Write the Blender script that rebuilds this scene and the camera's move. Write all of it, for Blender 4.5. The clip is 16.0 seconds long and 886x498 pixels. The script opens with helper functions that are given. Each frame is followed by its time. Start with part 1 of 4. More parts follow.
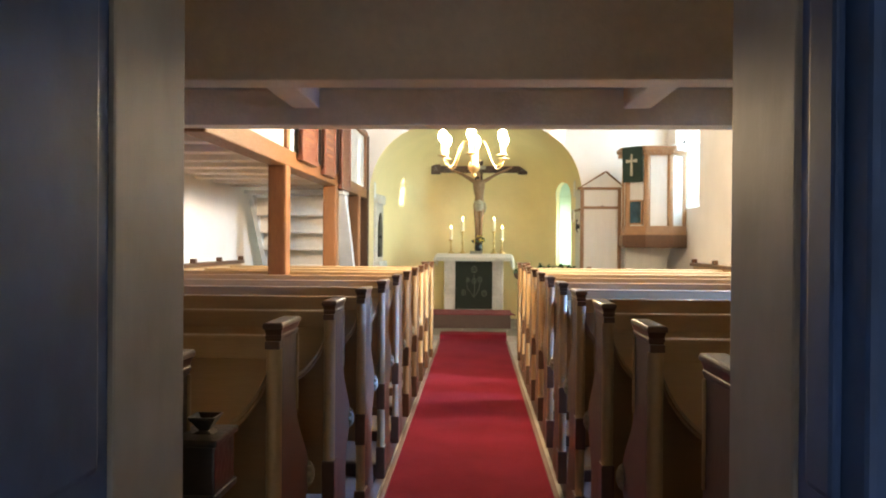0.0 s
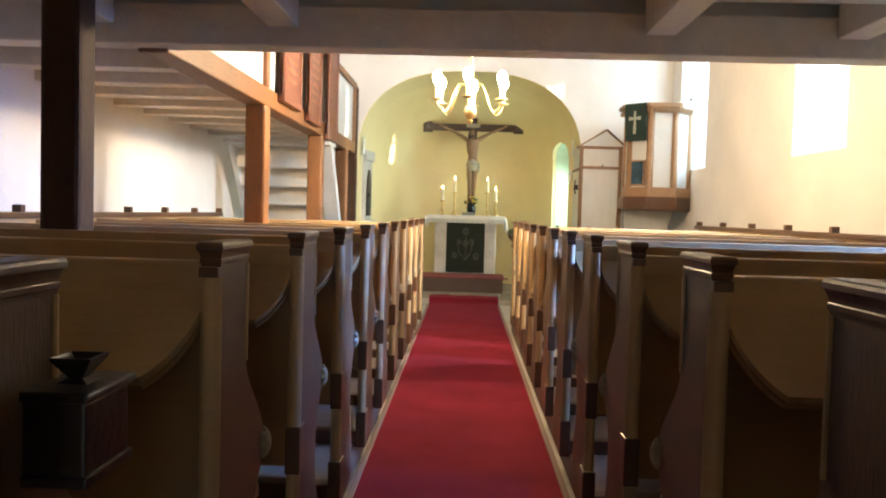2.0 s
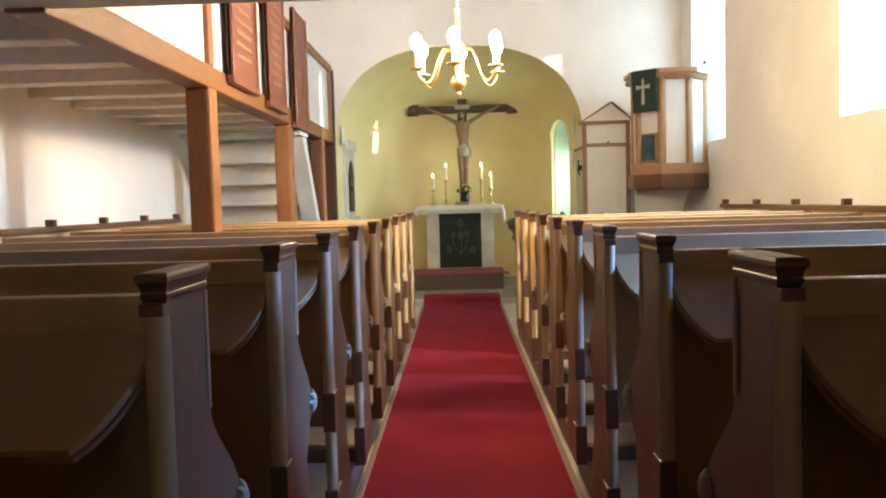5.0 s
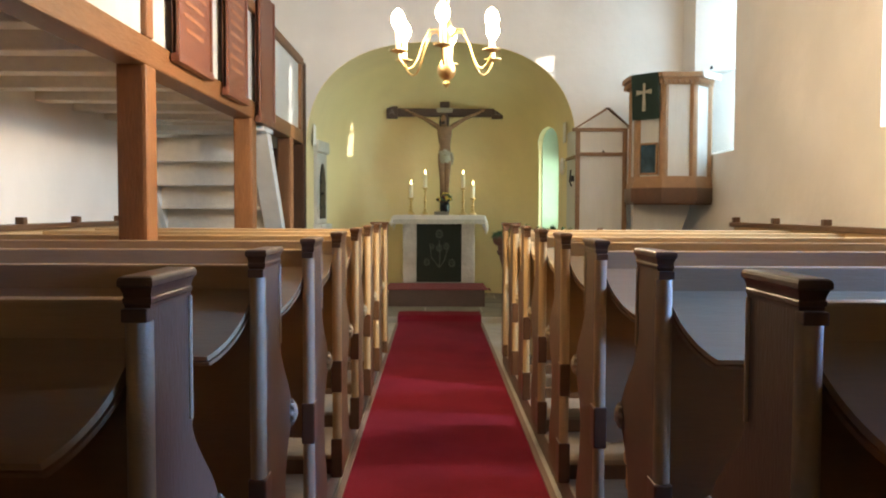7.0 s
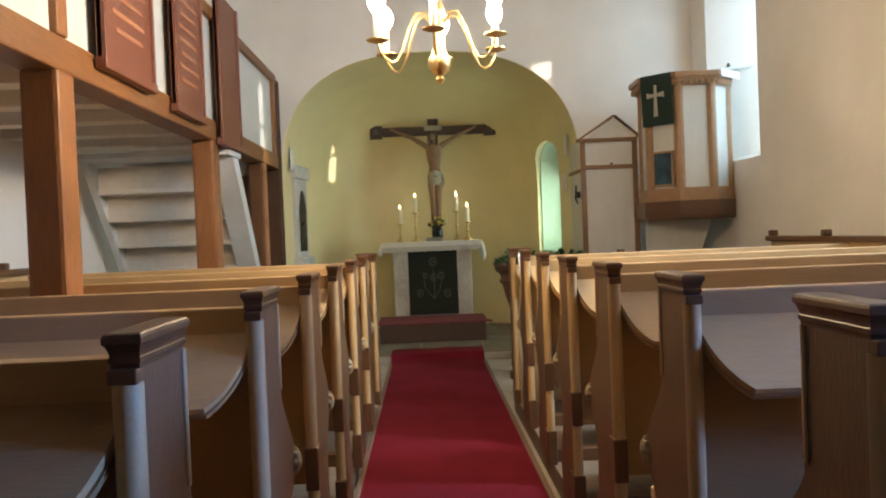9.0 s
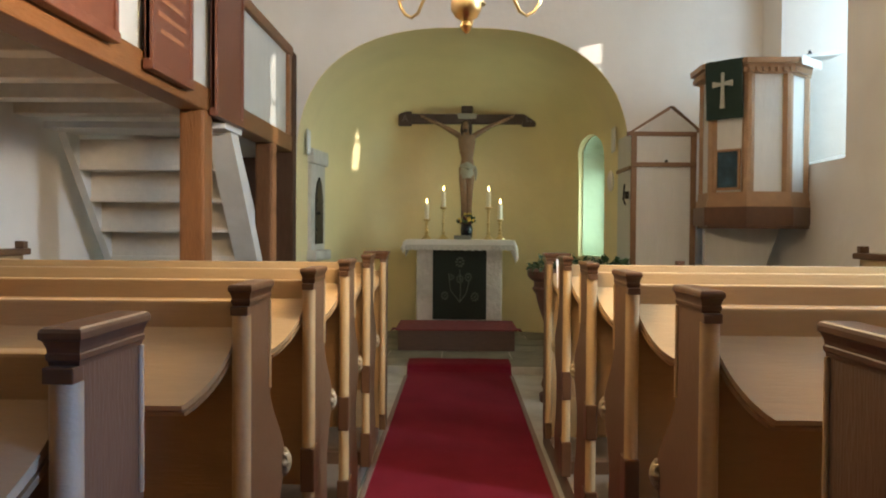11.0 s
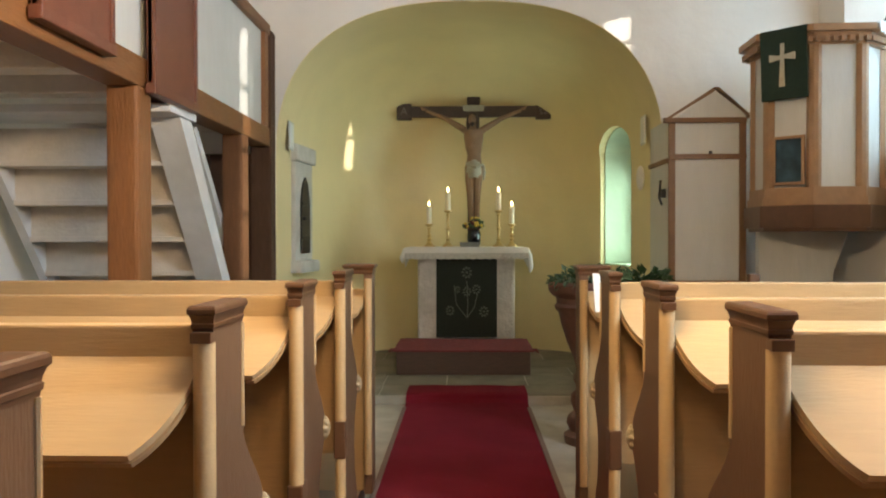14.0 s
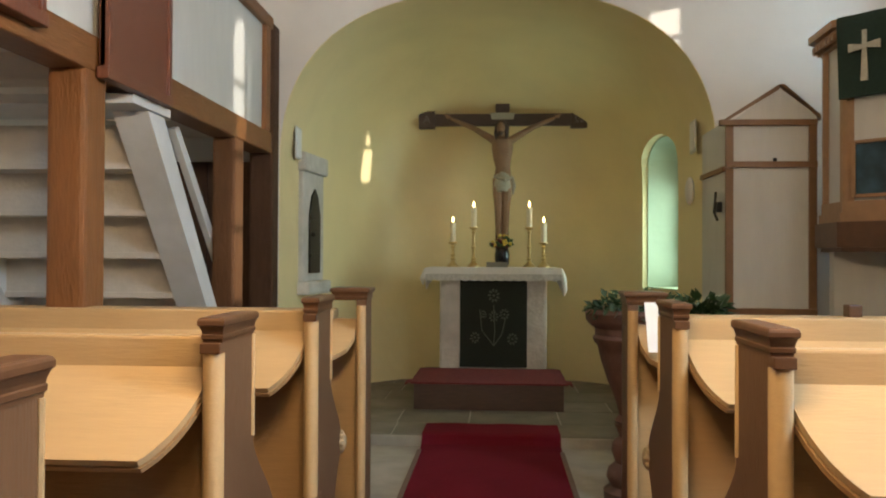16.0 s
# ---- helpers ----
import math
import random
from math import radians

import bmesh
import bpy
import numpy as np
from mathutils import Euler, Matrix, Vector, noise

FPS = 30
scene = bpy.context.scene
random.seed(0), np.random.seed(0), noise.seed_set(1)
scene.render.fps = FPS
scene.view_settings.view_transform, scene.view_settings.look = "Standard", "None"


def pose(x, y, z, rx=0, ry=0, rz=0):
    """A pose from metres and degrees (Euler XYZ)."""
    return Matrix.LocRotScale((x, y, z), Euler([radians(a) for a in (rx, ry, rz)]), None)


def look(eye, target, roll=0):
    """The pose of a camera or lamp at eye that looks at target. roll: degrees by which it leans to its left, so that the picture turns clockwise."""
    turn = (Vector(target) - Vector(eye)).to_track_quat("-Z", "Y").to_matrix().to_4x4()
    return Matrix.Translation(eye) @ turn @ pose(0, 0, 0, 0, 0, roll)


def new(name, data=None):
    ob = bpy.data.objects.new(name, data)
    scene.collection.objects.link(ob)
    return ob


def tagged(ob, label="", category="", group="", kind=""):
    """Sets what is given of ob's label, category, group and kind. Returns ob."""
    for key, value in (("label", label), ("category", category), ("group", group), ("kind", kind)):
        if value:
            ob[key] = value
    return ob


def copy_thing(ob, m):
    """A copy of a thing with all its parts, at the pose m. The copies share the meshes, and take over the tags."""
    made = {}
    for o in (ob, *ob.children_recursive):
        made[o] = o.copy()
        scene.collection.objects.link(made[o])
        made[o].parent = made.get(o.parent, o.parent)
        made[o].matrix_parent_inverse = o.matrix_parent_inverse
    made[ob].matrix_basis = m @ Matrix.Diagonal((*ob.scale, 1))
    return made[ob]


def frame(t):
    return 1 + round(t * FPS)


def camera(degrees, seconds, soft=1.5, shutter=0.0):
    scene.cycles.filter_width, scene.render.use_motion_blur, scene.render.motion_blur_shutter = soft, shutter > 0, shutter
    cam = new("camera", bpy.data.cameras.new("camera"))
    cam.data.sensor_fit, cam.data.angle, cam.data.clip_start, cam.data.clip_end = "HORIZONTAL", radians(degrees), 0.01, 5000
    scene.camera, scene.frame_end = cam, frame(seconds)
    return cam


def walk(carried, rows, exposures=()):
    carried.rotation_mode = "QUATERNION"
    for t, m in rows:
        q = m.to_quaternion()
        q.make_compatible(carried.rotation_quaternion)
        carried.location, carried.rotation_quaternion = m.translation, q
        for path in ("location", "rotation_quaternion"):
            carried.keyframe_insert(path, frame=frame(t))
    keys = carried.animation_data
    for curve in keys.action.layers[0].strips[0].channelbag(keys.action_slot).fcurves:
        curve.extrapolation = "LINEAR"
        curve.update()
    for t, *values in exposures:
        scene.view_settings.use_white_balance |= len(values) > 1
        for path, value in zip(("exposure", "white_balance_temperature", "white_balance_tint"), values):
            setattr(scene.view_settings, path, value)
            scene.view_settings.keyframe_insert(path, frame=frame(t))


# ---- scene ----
cam = camera(56.6, 16.0, soft=2.0)
PATH = [
    (0, (0.034, 0.816, 1.303), (-0.044, 2.814, 1.289), 0.4),
    (0.5, (0.04, 0.87, 1.285), (-0.023, 2.866, 1.194), 1.4),
    (1, (0.02, 0.958, 1.244), (-0.054, 2.954, 1.136), 1.8),
    (1.5, (-0.03, 1.163, 1.176), (-0.085, 3.162, 1.151), 1.4),
    (2, (0.006, 1.304, 1.176), (-0.046, 3.302, 1.087), 1.6),
    (2.5, (0.039, 1.441, 1.191), (-0.086, 3.432, 1.045), 1.5),
    (3, (0.008, 1.578, 1.169), (-0.147, 3.564, 0.997), 0.7),
    (3.5, (-0.075, 1.767, 1.177), (-0.156, 3.757, 0.995), 0.2),
    (4, (-0.076, 1.92, 1.16), (-0.085, 3.912, 0.978), -0.6),
    (4.5, (-0.011, 2.165, 1.188), (-0.037, 4.159, 1.042), -1.5),
    (4.7, (0.0, 2.229, 1.204), (-0.043, 4.224, 1.077), -1.6),
    (7, (-0.037, 3.113, 1.202), (-0.017, 5.111, 1.108), 0.2),
    (7.5, (-0.09, 3.358, 1.222), (-0.035, 5.356, 1.151), -0.8),
    (8, (-0.082, 3.541, 1.208), (-0.026, 5.54, 1.17), -2.2),
    (10.5, (-0.024, 4.621, 1.227), (-0.039, 6.62, 1.194), -0.7),
    (11, (0.001, 4.801, 1.22), (-0.036, 6.8, 1.179), 0.4),
    (11.5, (-0.028, 5.025, 1.222), (-0.014, 7.025, 1.176), 0.4),
    (12, (-0.066, 5.212, 1.227), (0.005, 7.21, 1.176), -0.4),
    (12.5, (-0.05, 5.363, 1.214), (0.002, 7.361, 1.145), -1.1),
    (13, (0.014, 5.548, 1.237), (-0.013, 7.547, 1.174), -1.1),
    (13.5, (0.032, 5.665, 1.227), (-0.047, 7.663, 1.172), -0.5),
    (14, (0.005, 5.822, 1.224), (-0.049, 7.821, 1.198), -0.1),
    (14.5, (-0.03, 6.019, 1.233), (-0.052, 8.019, 1.237), -1.4),
    (15, (-0.027, 6.157, 1.217), (-0.061, 8.157, 1.22), -2.0),
    (15.5, (0.038, 6.374, 1.227), (-0.052, 8.372, 1.253), -0.4),
    (16, (0.06, 6.53, 1.216), (-0.075, 8.525, 1.239), 0.3),
]
walk(cam, [(t, look(eye, target, roll)) for t, eye, target, roll in PATH], [(0, 1.4), (1.5, 1.36), (2.5, 1.22), (4.5, 1.08), (7.5, 0.45), (11, 0.12), (14, 0.3), (15, 0.08), (16, 0.02)])

# ---------------------------------------------------------------- world and light
world = bpy.data.worlds.new("sky")
scene.world = world
world.use_nodes = True
wn = world.node_tree
sky = wn.nodes.new("ShaderNodeTexSky")
sky.sky_type, sky.sun_disc = "NISHITA", False
SUN_EL, SUN_AZ = 8.5, 130.0
sky.sun_elevation, sky.sun_rotation = radians(SUN_EL), radians(SUN_AZ)
wn.links.new(sky.outputs[0], wn.nodes["Background"].inputs[0])
wn.nodes["Background"].inputs[1].default_value = 0.12


def lamp(name, kind, energy, m, colour=(1, 1, 1), **more):
    data = bpy.data.lights.new(name, kind)
    data.energy, data.color = energy, colour
    ob = new(name, data)
    ob.matrix_world = m
    if "size" in more:
        data.shape, data.size, data.size_y = "RECTANGLE", more["size"][0], more["size"][1]
    if "radius" in more:
        data.shadow_soft_size = more["radius"]
    return ob


sun = lamp("sun", "SUN", 5.0, look((0, 0, 0), (-0.762, 0.648, -0.15)), (1.0, 0.93, 0.82))
sun.data.angle = radians(0.5)


# ---------------------------------------------------------------- materials
def material(name, colour, rough=0.6, metal=0.0, vary=0.15, scale=8.0, bump=0.0, bump_scale=60.0, stretch=(1, 1, 1), dark=None, coat=0.0,
             stain=0.0, stain_scale=1.2):
    mat = bpy.data.materials.new(name)
    mat.use_nodes = True
    nt = mat.node_tree
    b = nt.nodes["Principled BSDF"]
    b.inputs["Roughness"].default_value = rough
    b.inputs["Metallic"].default_value = metal
    b.inputs["Coat Weight"].default_value = coat
    tc = nt.nodes.new("ShaderNodeTexCoord")
    mp = nt.nodes.new("ShaderNodeMapping")
    mp.inputs["Scale"].default_value = stretch
    nt.links.new(tc.outputs["Object"], mp.inputs[0])
    n1 = nt.nodes.new("ShaderNodeTexNoise")
    n1.inputs["Scale"].default_value, n1.inputs["Detail"].default_value = scale, 6
    nt.links.new(mp.outputs[0], n1.inputs["Vector"])
    ramp = nt.nodes.new("ShaderNodeMix")
    ramp.data_type = "RGBA"
    low = dark or tuple(c * (1 - 2 * vary) for c in colour)
    ramp.inputs["A"].default_value = (*low, 1)
    ramp.inputs["B"].default_value = (*(min(1, c * (1 + vary)) for c in colour), 1)
    nt.links.new(n1.outputs["Fac"], ramp.inputs["Factor"])
    out = ramp.outputs["Result"]
    if stain:
        n3 = nt.nodes.new("ShaderNodeTexNoise")
        n3.inputs["Scale"].default_value, n3.inputs["Detail"].default_value = stain_scale, 4
        nt.links.new(tc.outputs["Object"], n3.inputs["Vector"])
        r3 = nt.nodes.new("ShaderNodeValToRGB")
        r3.color_ramp.elements[0].position, r3.color_ramp.elements[1].position = 0.35, 0.7
        r3.color_ramp.elements[0].color = (1 - stain, 1 - stain, 1 - stain * 1.15, 1)
        nt.links.new(n3.outputs["Fac"], r3.inputs[0])
        mul = nt.nodes.new("ShaderNodeMix")
        mul.data_type, mul.blend_type = "RGBA", "MULTIPLY"
        mul.inputs["Factor"].default_value = 1
        nt.links.new(out, mul.inputs["A"])
        nt.links.new(r3.outputs[0], mul.inputs["B"])
        out = mul.outputs["Result"]
    nt.links.new(out, b.inputs["Base Color"])
    if bump:
        n2 = nt.nodes.new("ShaderNodeTexNoise")
        n2.inputs["Scale"].default_value, n2.inputs["Detail"].default_value = bump_scale, 5
        nt.links.new(mp.outputs[0], n2.inputs["Vector"])
        bp = nt.nodes.new("ShaderNodeBump")
        bp.inputs["Strength"].default_value, bp.inputs["Distance"].default_value = bump, 0.02
        nt.links.new(n2.outputs["Fac"], bp.inputs["Height"])
        nt.links.new(bp.outputs[0], b.inputs["Normal"])
    return mat


def glow(name, colour, strength):
    mat = bpy.data.materials.new(name)
    mat.use_nodes = True
    b = mat.node_tree.nodes["Principled BSDF"]
    b.inputs["Base Color"].default_value = (*colour, 1)
    b.inputs["Emission Color"].default_value = (*colour, 1)
    b.inputs["Emission Strength"].default_value = strength
    return mat


PLASTER = material("white_plaster", (0.80, 0.76, 0.70), 0.9, vary=0.04, scale=3, bump=0.25, bump_scale=9, stain=0.1)
APSE = material("yellow_green_plaster", (0.82, 0.695, 0.385), 0.42, vary=0.05, scale=2.5, bump=0.22, bump_scale=7, stain=0.08)
# pale green that stands for daylight falling on the apse window's reveal
MINT = material("daylight_tinted_reveal", (0.50, 0.58, 0.43), 0.8, vary=0.06, scale=4, bump=0.2, bump_scale=9, stain=0.12)
JAMB = material("worn_white_paint", (0.46, 0.44, 0.45), 0.55, vary=0.06, scale=5, bump=0.05, bump_scale=10, stretch=(3, 3, 1), stain=0.3, stain_scale=4)
BLUE = material("blue_door_paint", (0.05, 0.12, 0.36), 0.6, vary=0.12, scale=6, bump=0.06, bump_scale=14, stain=0.35, stain_scale=7)
STONE = material("stone_floor", (0.47, 0.43, 0.36), 0.75, vary=0.2, scale=6, bump=0.3, bump_scale=40, stain=0.25)
SLAB = material("stone_slab", (0.235, 0.20, 0.16), 0.7, vary=0.22, scale=7, bump=0.3, bump_scale=40, stain=0.25, stain_scale=3)
sn = SLAB.node_tree
oi = sn.nodes.new("ShaderNodeObjectInfo")
hv = sn.nodes.new("ShaderNodeHueSaturation")
mr = sn.nodes.new("ShaderNodeMapRange")
mr.inputs["To Min"].default_value, mr.inputs["To Max"].default_value = 0.75, 1.2
sb = sn.nodes["Principled BSDF"]
src = sb.inputs["Base Color"].links[0].from_socket
sn.links.new(oi.outputs["Random"], mr.inputs["Value"])
sn.links.new(mr.outputs[0], hv.inputs["Value"])
sn.links.new(src, hv.inputs["Color"])
sn.links.new(hv.outputs[0], sb.inputs["Base Color"])
CARPET = material("red_carpet", (0.225, 0.017, 0.032), 0.95, vary=0.22, scale=160, bump=0.5, bump_scale=400, stain=0.22, stain_scale=2.5)
CARPET.node_tree.nodes["Principled BSDF"].inputs["Specular IOR Level"].default_value = 0.08
HEM = material("carpet_edge", (0.20, 0.13, 0.10), 0.9, vary=0.2, scale=90)
PEW = material("brown_pew_paint", (0.138, 0.071, 0.034), 0.48, vary=0.12, scale=14, bump=0.12, bump_scale=30, stretch=(6, 6, 1), stain=0.15, stain_scale=3)
PEWDARK = material("dark_brown_moulding", (0.105, 0.048, 0.021), 0.38, vary=0.2, scale=20, bump=0.04, bump_scale=30)
PEWLIGHT = material("tan_pew_paint", (0.50, 0.335, 0.165), 0.45, vary=0.06, scale=10, bump=0.1, bump_scale=26, stretch=(1, 8, 8), stain=0.12, stain_scale=2)
# darker copy of the tan for boards in shade, the shade put into its colour
PEWMID = material("shaded_tan_pew_paint", (0.36, 0.21, 0.092), 0.45, vary=0.08, scale=10, bump=0.1, bump_scale=26, stretch=(1, 8, 8), stain=0.15, stain_scale=2)
GOLD = material("pale_gold_carving", (0.36, 0.28, 0.165), 0.45, vary=0.2, scale=40, bump=0.4, bump_scale=60)
TIMBER = material("brown_painted_timber", (0.22, 0.088, 0.026), 0.5, vary=0.16, scale=9, bump=0.3, bump_scale=20, stretch=(6, 1, 6), stain=0.2, stain_scale=3)
TIMBERV = material("brown_painted_post", (0.26, 0.1, 0.028), 0.5, vary=0.16, scale=9, bump=0.3, bump_scale=20, stretch=(6, 6, 1), stain=0.2, stain_scale=3)
# two darker copies of the post brown, with the shade put into the colour
DARKPOST = material("deep_shade_wood", (0.085, 0.042, 0.023), 0.65, vary=0.16, scale=9, bump=0.3, bump_scale=20, stretch=(6, 6, 1), stain=0.2, stain_scale=3)
MIDPOST = material("shaded_brown_post", (0.15, 0.068, 0.03), 0.6, vary=0.16, scale=9, bump=0.3, bump_scale=20, stretch=(6, 6, 1), stain=0.2, stain_scale=3)
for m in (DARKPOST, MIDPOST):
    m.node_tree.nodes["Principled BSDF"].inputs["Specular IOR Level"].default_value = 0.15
STAIRWHITE = material("white_stair_paint", (0.72, 0.72, 0.71), 0.55, vary=0.08, scale=6, bump=0.15, bump_scale=18, stain=0.15, stain_scale=3)
GALWHITE = material("off_white_joist_paint", (0.73, 0.65, 0.55), 0.6, vary=0.08, scale=5, bump=0.2, bump_scale=14, stretch=(4, 4, 4), stain=0.15, stain_scale=2)
PANELGREY = material("grey_white_panel_paint", (0.60, 0.60, 0.57), 0.38, vary=0.06, scale=4, bump=0.12, bump_scale=12, stretch=(4, 4, 1), stain=0.08)
TABLET = material("red_brown_tablet", (0.16, 0.05, 0.024), 0.4, vary=0.25, scale=16, bump=0.35, bump_scale=40, stretch=(5, 5, 1))
FADEDTHREAD = material("faded_thread", (0.10, 0.11, 0.085), 0.85, vary=0.3, scale=80)
OLDGOLD = material("faded_gold_lettering", (0.36, 0.15, 0.07), 0.5, vary=0.35, scale=60)
FADED = material("faded_white_paint", (0.16, 0.15, 0.15), 0.6, vary=0.3, scale=50)
TRIM = material("mid_brown_trim", (0.20, 0.103, 0.043), 0.45, vary=0.15, scale=14, bump=0.2, bump_scale=40)
PULPITTRIM = material("pale_brown_trim", (0.33, 0.19, 0.095), 0.45, vary=0.15, scale=14, bump=0.2, bump_scale=40)
FRONTAL = material("dark_olive_cloth", (0.014, 0.018, 0.011), 0.9, vary=0.25, scale=60, bump=0.3, bump_scale=200)
GREEN = material("dark_green_parament", (0.009, 0.028, 0.020), 0.85, vary=0.2, scale=60, bump=0.3, bump_scale=200)
EMBROID = material("pale_embroidery", (0.42, 0.40, 0.33), 0.8, vary=0.2, scale=60)
LINEN = material("white_linen", (0.78, 0.76, 0.72), 0.85, vary=0.06, scale=20, bump=0.2, bump_scale=60)
LACE = material("white_lace", (0.62, 0.60, 0.56), 0.9, vary=0.2, scale=42, bump=0.5, bump_scale=120, dark=(0.34, 0.33, 0.30))
ALTARSTONE = material("whitewashed_altar_stone", (0.66, 0.62, 0.58), 0.85, vary=0.14, scale=8, bump=0.7, bump_scale=22, stain=0.2, stain_scale=3)
BRASS = material("brass", (0.74, 0.56, 0.27), 0.3, metal=1.0, vary=0.1, scale=20)
WAX = material("ivory_wax", (0.85, 0.78, 0.62), 0.4, vary=0.03)
FLAME = glow("candle_flame", (1.0, 0.62, 0.22), 18)
BULB = glow("lit_bulb", (1.0, 0.80, 0.5), 60)
CROSSWOOD = material("dark_cross_wood", (0.05, 0.026, 0.02), 0.45, vary=0.3, scale=16, bump=0.3, bump_scale=30)
FIGURE = material("painted_figure", (0.30, 0.185, 0.115), 0.5, vary=0.2, scale=12, bump=0.2, bump_scale=20)
TERRA = material("brown_terracotta", (0.16, 0.08, 0.058), 0.7, vary=0.2, scale=12, bump=0.3, bump_scale=30, stain=0.2, stain_scale=6)
LEAF = material("green_leaf", (0.035, 0.085, 0.03), 0.45, vary=0.3, scale=30)
BLACK = material("black_paint", (0.018, 0.015, 0.014), 0.3, vary=0.2, scale=10, bump=0.1)
IRON = material("black_iron", (0.03, 0.028, 0.026), 0.45, metal=0.6, vary=0.2, scale=30)
PAPER = material("white_paper", (0.8, 0.79, 0.76), 0.8, vary=0.03)
PICTURE = material("dark_blue_picture", (0.03, 0.07, 0.10), 0.25, vary=0.8, scale=9, stain=0.4, stain_scale=12)
STEPRUG = material("patterned_step_rug", (0.22, 0.03, 0.035), 0.95, vary=0.5, scale=45, bump=0.4, bump_scale=200)
PLATFORM = material("worn_platform_wood", (0.27, 0.215, 0.165), 0.55, vary=0.25, scale=14, bump=0.2, bump_scale=30, stretch=(1, 6, 6), stain=0.25, stain_scale=3)
STEPWOOD = material("dark_step_wood", (0.085, 0.045, 0.03), 0.55, vary=0.25, scale=14, bump=0.2, bump_scale=30, stretch=(1, 6, 6))
FLOWER = material("yellow_petals", (0.7, 0.5, 0.08), 0.6, vary=0.2, scale=40)
FLOWERDARK = material("dark_red_petals", (0.12, 0.02, 0.025), 0.6, vary=0.3, scale=40)
VASE = material("black_glazed_vase", (0.012, 0.013, 0.02), 0.12, vary=0.2, scale=10)


# ---------------------------------------------------------------- mesh helpers
def box(bm, x0, x1, y0, y1, z0, z1, bevel=0.0):
    m = Matrix.Translation(((x0 + x1) / 2, (y0 + y1) / 2, (z0 + z1) / 2)) @ Matrix.Diagonal((x1 - x0, y1 - y0, z1 - z0, 1))
    vs = bmesh.ops.create_cube(bm, size=1, matrix=m)["verts"]
    if bevel:
        es = list({e for v in vs for e in v.link_edges})
        bmesh.ops.bevel(bm, geom=es, offset=bevel, segments=2, affect="EDGES", profile=0.6)
    return bm


def slab(bm, outline, axis, a, b):
    """An outline of 2D points pushed along an axis from a to b."""
    def at(p, q, w):
        return {"x": (w, p, q), "y": (p, w, q), "z": (p, q, w)}[axis]
    n = len(outline)
    va = [bm.verts.new(at(p, q, a)) for p, q in outline]
    vb = [bm.verts.new(at(p, q, b)) for p, q in outline]
    bm.faces.new(va), bm.faces.new(vb[::-1])
    for i in range(n):
        bm.faces.new((va[i], vb[i], vb[(i + 1) % n], va[(i + 1) % n]))
    bmesh.ops.recalc_face_normals(bm, faces=bm.faces[:])
    return bm


def loft(bm, x0, x1, y0, y1, steps, kx=1.0):
    """A rectangle grown by an overhang at each height, as one closed moulding."""
    rings = [[bm.verts.new(p) for p in ((x0 - o * kx, y0 - o, z), (x1 + o * kx, y0 - o, z), (x1 + o * kx, y1 + o, z), (x0 - o * kx, y1 + o, z))] for o, z in steps]
    for lo, hi in zip(rings, rings[1:]):
        for k in range(4):
            bm.faces.new((lo[k], lo[(k + 1) % 4], hi[(k + 1) % 4], hi[k]))
    bm.faces.new(rings[0][::-1]), bm.faces.new(rings[-1])
    return bm


CAP = ((0.001, 1.068), (0.002, 1.073), (0.0045, 1.075), (0.005, 1.081), (0.003, 1.083), (0.004, 1.088), (0.008, 1.096), (0.0125, 1.099), (0.0125, 1.106), (0.010, 1.110), (0.005, 1.112))


def lathe(bm, profile, cx=0, cy=0, cz=0, n=20, squash=1.0):
    """Radius and height pairs turned round an upright axis."""
    rings = [[bm.verts.new((cx + r * math.cos(2 * math.pi * k / n), cy + squash * r * math.sin(2 * math.pi * k / n), cz + z)) for k in range(n)] for r, z in profile]
    for lo, hi in zip(rings, rings[1:]):
        for k in range(n):
            bm.faces.new((lo[k], lo[(k + 1) % n], hi[(k + 1) % n], hi[k]))
    bm.faces.new(rings[0][::-1]), bm.faces.new(rings[-1])
    return bm


def tube(bm, points, radius, n=8, taper=None):
    """A round bar along points; taper gives each point's radius."""
    pts = [Vector(p) for p in points]
    rings, side = [], None
    for i, p in enumerate(pts):
        d = (pts[min(i + 1, len(pts) - 1)] - pts[max(i - 1, 0)]).normalized()
        side = d.cross(Vector((0.31, 0.77, 0.55)) if abs(d.z) > 0.9 else Vector((0, 0, 1))).normalized() if side is None else (side - d * side.dot(d)).normalized()
        up = d.cross(side)
        r = taper[i] if taper else radius
        rings.append([bm.verts.new(p + r * (side * math.cos(2 * math.pi * k / n) + up * math.sin(2 * math.pi * k / n))) for k in range(n)])
    for lo, hi in zip(rings, rings[1:]):
        for k in range(n):
            bm.faces.new((lo[k], lo[(k + 1) % n], hi[(k + 1) % n], hi[k]))
    bm.faces.new(rings[0]), bm.faces.new(rings[-1][::-1])
    bmesh.ops.recalc_face_normals(bm, faces=bm.faces[:])
    return bm


def blob(bm, centre, radii, turn=None, u=10, v=7):
    m = Matrix.Translation(centre) @ (turn.to_4x4() if turn else Matrix()) @ Matrix.Diagonal((*radii, 1))
    bmesh.ops.create_uvsphere(bm, u_segments=u, v_segments=v, radius=1, matrix=m)
    return bm


def make(name, bm, mat, smooth=False):
    me = bpy.data.meshes.new(name)
    bm.to_mesh(me)
    bm.free()
    me.materials.append(mat)
    if smooth:
        for p in me.polygons:
            p.use_smooth = True
        me.set_sharp_from_angle(angle=radians(38))
    return new(name, me)


def part(name, bm, mat, parent, label="", smooth=False):
    ob = make(name, bm, mat, smooth)
    ob.parent = parent
    return tagged(ob, label)


